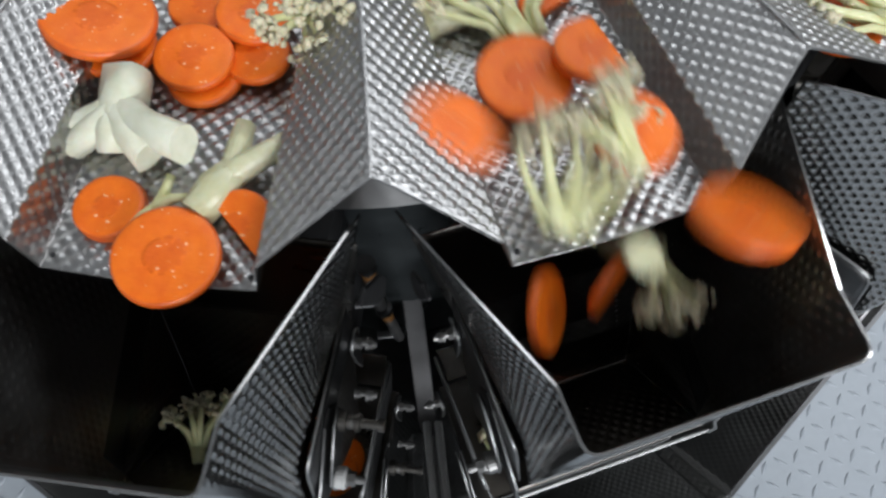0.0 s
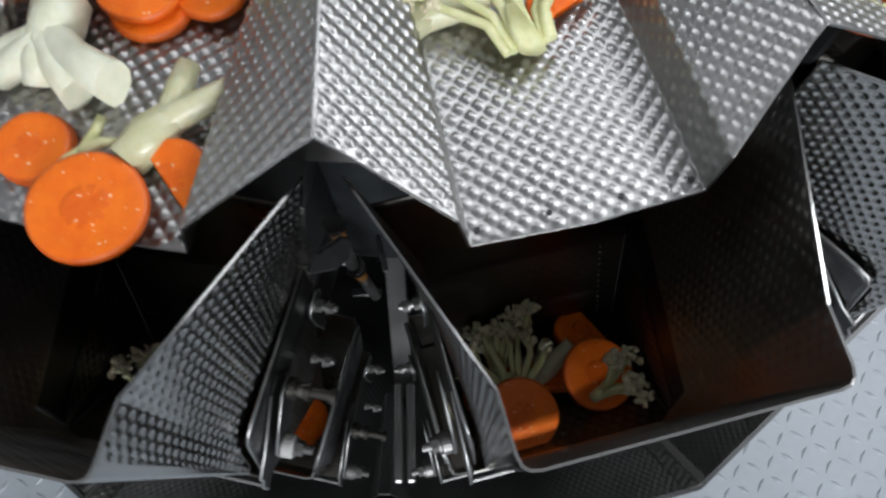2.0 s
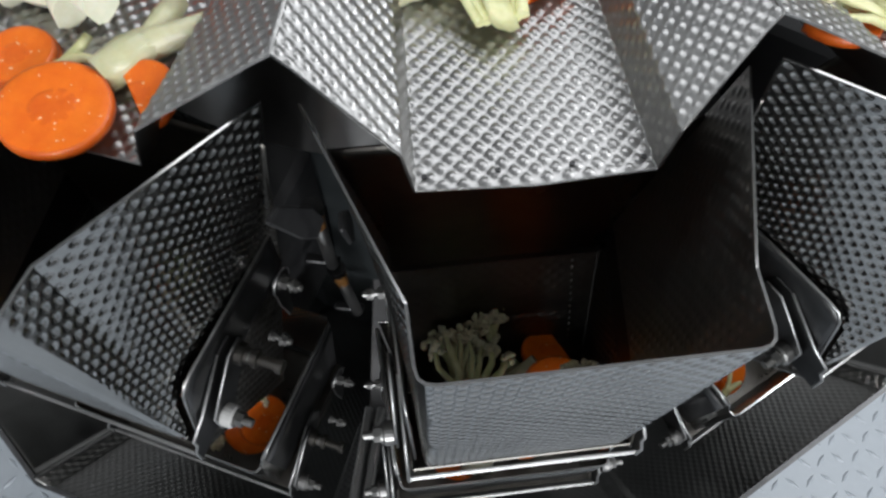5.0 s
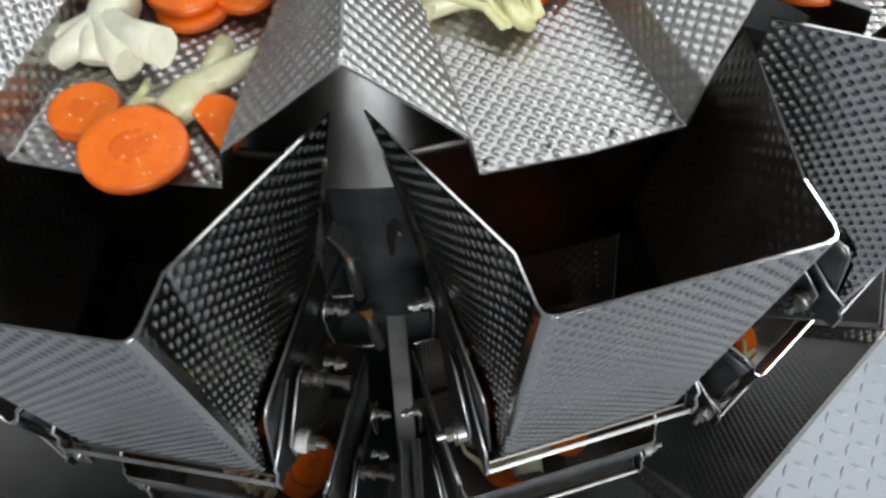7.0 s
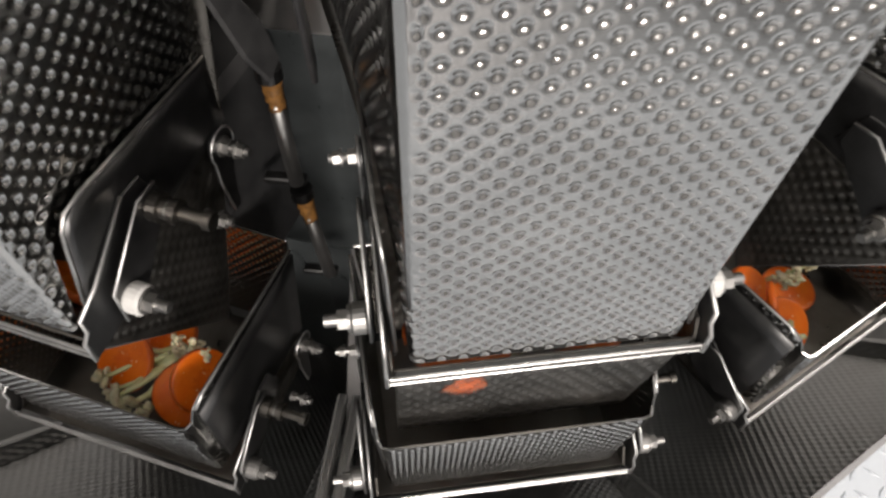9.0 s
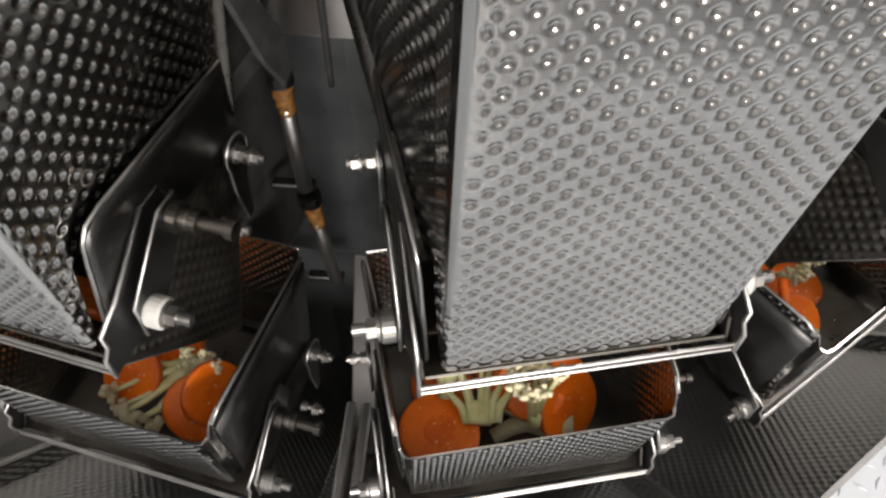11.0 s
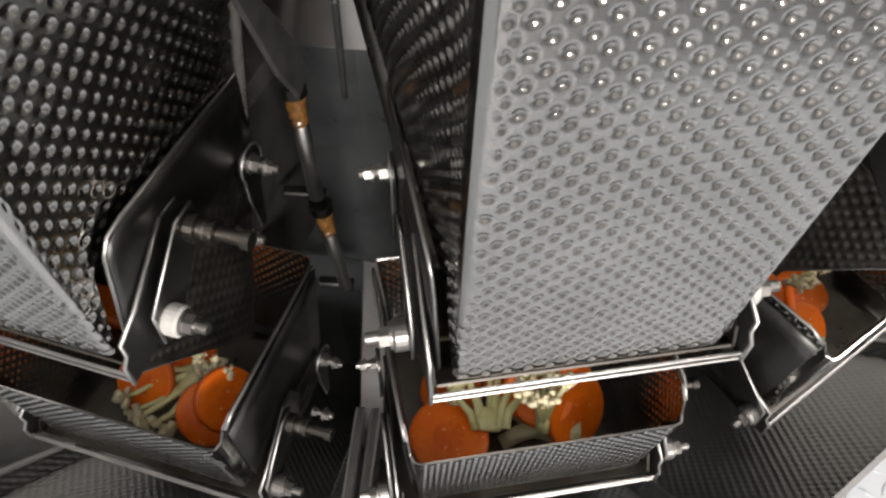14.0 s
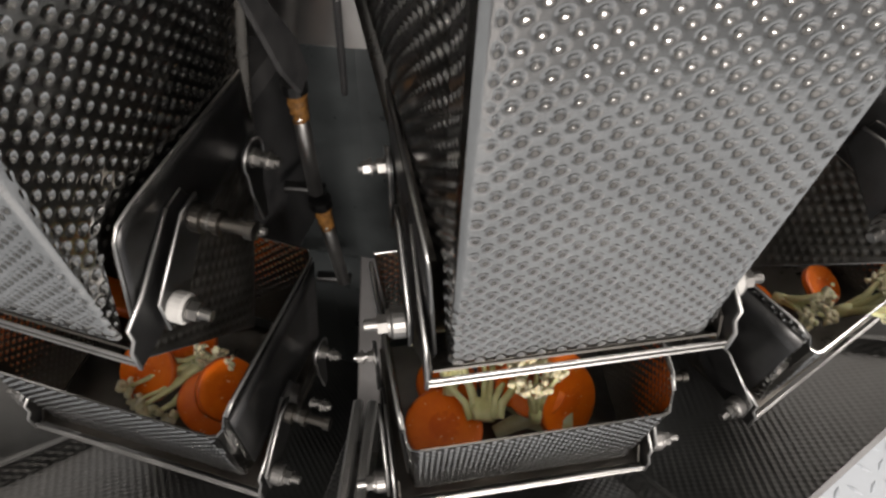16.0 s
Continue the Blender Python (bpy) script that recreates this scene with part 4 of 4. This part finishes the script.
tumble(carrot("half", Z0, FH), [(0, -0.003, -0.49, 1.15, 60, 70, 0), (0.1, 0.0, -0.5, 1.08, 50, 50, 0)], (0.04, -0.505, 0.96, -30, 20, 0), (0.004, -0.498, 0.874, 52, 10, 0))
tumble(carrot("mid", Z0, FH), [(0, 0.017, -0.4425, 1.2, 10, 0, 0), (0.12, 0.022, -0.48, 1.18, 40, 0, 0), (0.25, 0.025, -0.5, 1.08, 60, 0, 0)], (-0.02, -0.5, 0.955, -45, 0, 0), (0.0, -0.48, 0.85, 10, 0, 0))
tumble(carrot("mid", Z0, FH), [(0, -0.0567, -0.4152, 1.2, 10, 20, 0), (0.15, -0.02, -0.475, 1.18, 30, 0, 0), (0.25, -0.01, -0.5, 1.08, 60, 0, 0)], (-0.036, -0.505, 0.962, -45, 0, 0), (-0.04, -0.48, 0.85, 8, 0, 0))
tumble(floret(7, Z0, FH), [(0, -0.03, -0.475, 1.195, -75, 0, -30), (0.1, -0.02, -0.5, 1.14, -60, 0, -10), (0.22, -0.025, -0.51, 1.06, -55, 0, 0)], (-0.024, -0.512, 0.99, -98, 0, -6), (-0.024, -0.518, 0.87, -70, 0, -6))
tumble(floret(1, Z0, FH), [(0, 0.022, -0.478, 1.15, 100, 30, 0), (0.1, 0.02, -0.5, 1.08, 60, 20, 0)], (0.02, -0.527, 1.0, 40, 0, 105), (0.006, -0.523, 0.87, -25, 20, 30))
tumble(floret(2, Z0, FH), [(0, 0.0173, -0.4114, 1.2, 90, 0, 0), (0.3, 0.02, -0.474, 1.19, 90, 0, 20), (0.4, 0.022, -0.5, 1.12, 60, 0, 40), (0.48, 0.012, -0.495, 1.04, 20, 0, 40)], (-0.004, -0.474, 0.972, -40, 20, 20), (0.0, -0.51, 0.882, -50, 0, 0))
tumble(floret(0, Z0, FH), [(0, 0.012, -0.462, 1.2, -70, 0, 15), (0.12, 0.016, -0.49, 1.165, -55, 0, 10), (0.25, 0.01, -0.505, 1.08, -50, 0, 0)], (-0.03, -0.5, 0.966, -80, 0, -10), (-0.042, -0.5, 0.874, -50, 0, -10))
tumble(stalk(0, Z0, FH), [(0, 0.006, -0.486, 1.17, 0, 60, 60), (0.1, 0.01, -0.5, 1.1, 0, 50, 60)], (0.0, -0.5, 0.962, -50, 0, 40), (0.01, -0.512, 0.85, 0, 10, 160))

# pieces that stay on the emptied pan
for o, x, y, z, rx, ry, rz in ((floret(6, Z0, PAN), -0.003, -0.399, ZF + 0.008, -82, 0, 8),
                               (stalk(2, Z0, PAN), -0.036, -0.362, ZF + 0.002, 0, 0, 158), (floret(2, Z0, PAN), -0.056, -0.346, ZF + 0.008, 75, 0, 5), (floret(1, Z0, PAN), 0.012, -0.345, ZF + 0.015, 80, 0, 180),
                               (carrot("half", Z0, PAN), 0.019, -0.378, ZF + 0.004, 0, 14, 280), (carrot("mid", Z0, PAN), -0.03, -0.338, ZF, 0, 0, 0), (stalk(0, Z0, PAN), -0.043, -0.368, ZF + 0.004, 0, 0, 20)):
    falling(o, [(0, x, y + 0.03, z, rx, ry, rz), (0.4, x, y, z, rx, ry, rz), (16.0, x, y, z, rx, ry, rz)])


def drop(o, x, y, z, rx, ry, rz, t, k):
    """Pieces that leave the weigh hopper down the chute."""
    y, z = y - 0.004, z + 0.016
    falling(o, [(0, x, y, z, rx, ry, rz), (t, x, y, z, rx, ry, rz), (t + 0.12, x, y + 0.03, z - 0.13, rx + 40, ry, rz), (t + 0.3, x * 0.5, -0.31, 0.525, rx + 60, ry, rz), (16.0, x * 0.5, -0.31, 0.525, rx + 60, ry, rz)], k)


drop(floret(7, Z0, WH), -0.04, -0.519, 0.85, -66, 0, 0, 8.4, 0)
drop(stalk(1, Z0, WH), -0.012, -0.508, 0.846, 0, 0, 80, 8.4, 0)
drop(carrot("small", Z0, WH), 0.023, -0.508, 0.85, 30, 0, 0, 8.4, 0)
drop(carrot("mid", Z0, WH), -0.03, -0.512, 0.842, 20, 0, 0, 8.4, 0)
drop(carrot("half", Z0, WH), -0.005, -0.49, 0.84, 20, 0, 0, 8.4, 0)
for sz, x, y, z, rx, ry, rz in (("mid", -0.04, -0.484, 0.858, 30, 16, 0), ("half", -0.032, -0.496, 0.858, 65, 20, 40), ("mid", -0.034, -0.51, 0.848, 34, -8, 0), ("mid", -0.006, -0.476, 0.818, 8, 0, 20), ("mid", 0.022, -0.485, 0.815, 4, 0, 0)):
    drop(carrot(sz, Z0, WH), x, y, z, rx, ry, rz, 14.13, 1)
drop(stalk(2, Z0, WH), -0.043, -0.523, 0.852, 0, 0, 20, 14.13, 1)
drop(floret(2, Z0, WH), 0.004, -0.476, 0.83, 30, 0, 0, 14.13, 1)


def refill(o, x, y, z, rx, ry, rz, k=1, t=14.55):
    y, z = y - 0.014, z + 0.01
    falling(o, [(0, x, y, 1.012 + z - 0.83, rx, ry, rz), (t, x, y, 1.012 + z - 0.83, rx, ry, rz), (t + 0.13, x, y, 0.93, rx + 15, ry, rz), (t + 0.26, x, y, z, rx, ry, rz), (16.0, x, y, z, rx, ry, rz)], k)


refill(floret(0, Z0, WH), 0.008, -0.512, 0.848, 50, 10, 40)
refill(floret(1, Z0, WH), -0.018, -0.48, 0.85, 60, 10, 0)
refill(carrot("mid", Z0, WH), -0.03, -0.478, 0.84, 30, 10, 0)
refill(carrot("small", Z0, WH), 0.03, -0.49, 0.838, 20, 10, 0)


def swing(g, times, turn=-62):
    """Gate opens and shuts about its front edge at the times given."""
    base = g.matrix_basis.copy()
    rows = [(0.0, base)]
    for t0, t1 in times:
        rows += [(t0, base), (t0 + 0.1, base @ pose(0, 0, 0, turn)), (t1 - 0.1, base @ pose(0, 0, 0, turn)), (t1, base)]
    rows.append((16.0, base))
    walk(g, rows)


def motions():
    swing(WEIGH_GATE[0], [(8.38, 8.72)])
    swing(FEED_GATE[0], [(8.88, 9.2)], -27)
    swing(WEIGH_GATE[1], [(14.12, 14.42)])
    swing(FEED_GATE[1], [(14.52, 14.85)], -27)
    for o, rows in FALLS:
        walk(o, rows)


motions()
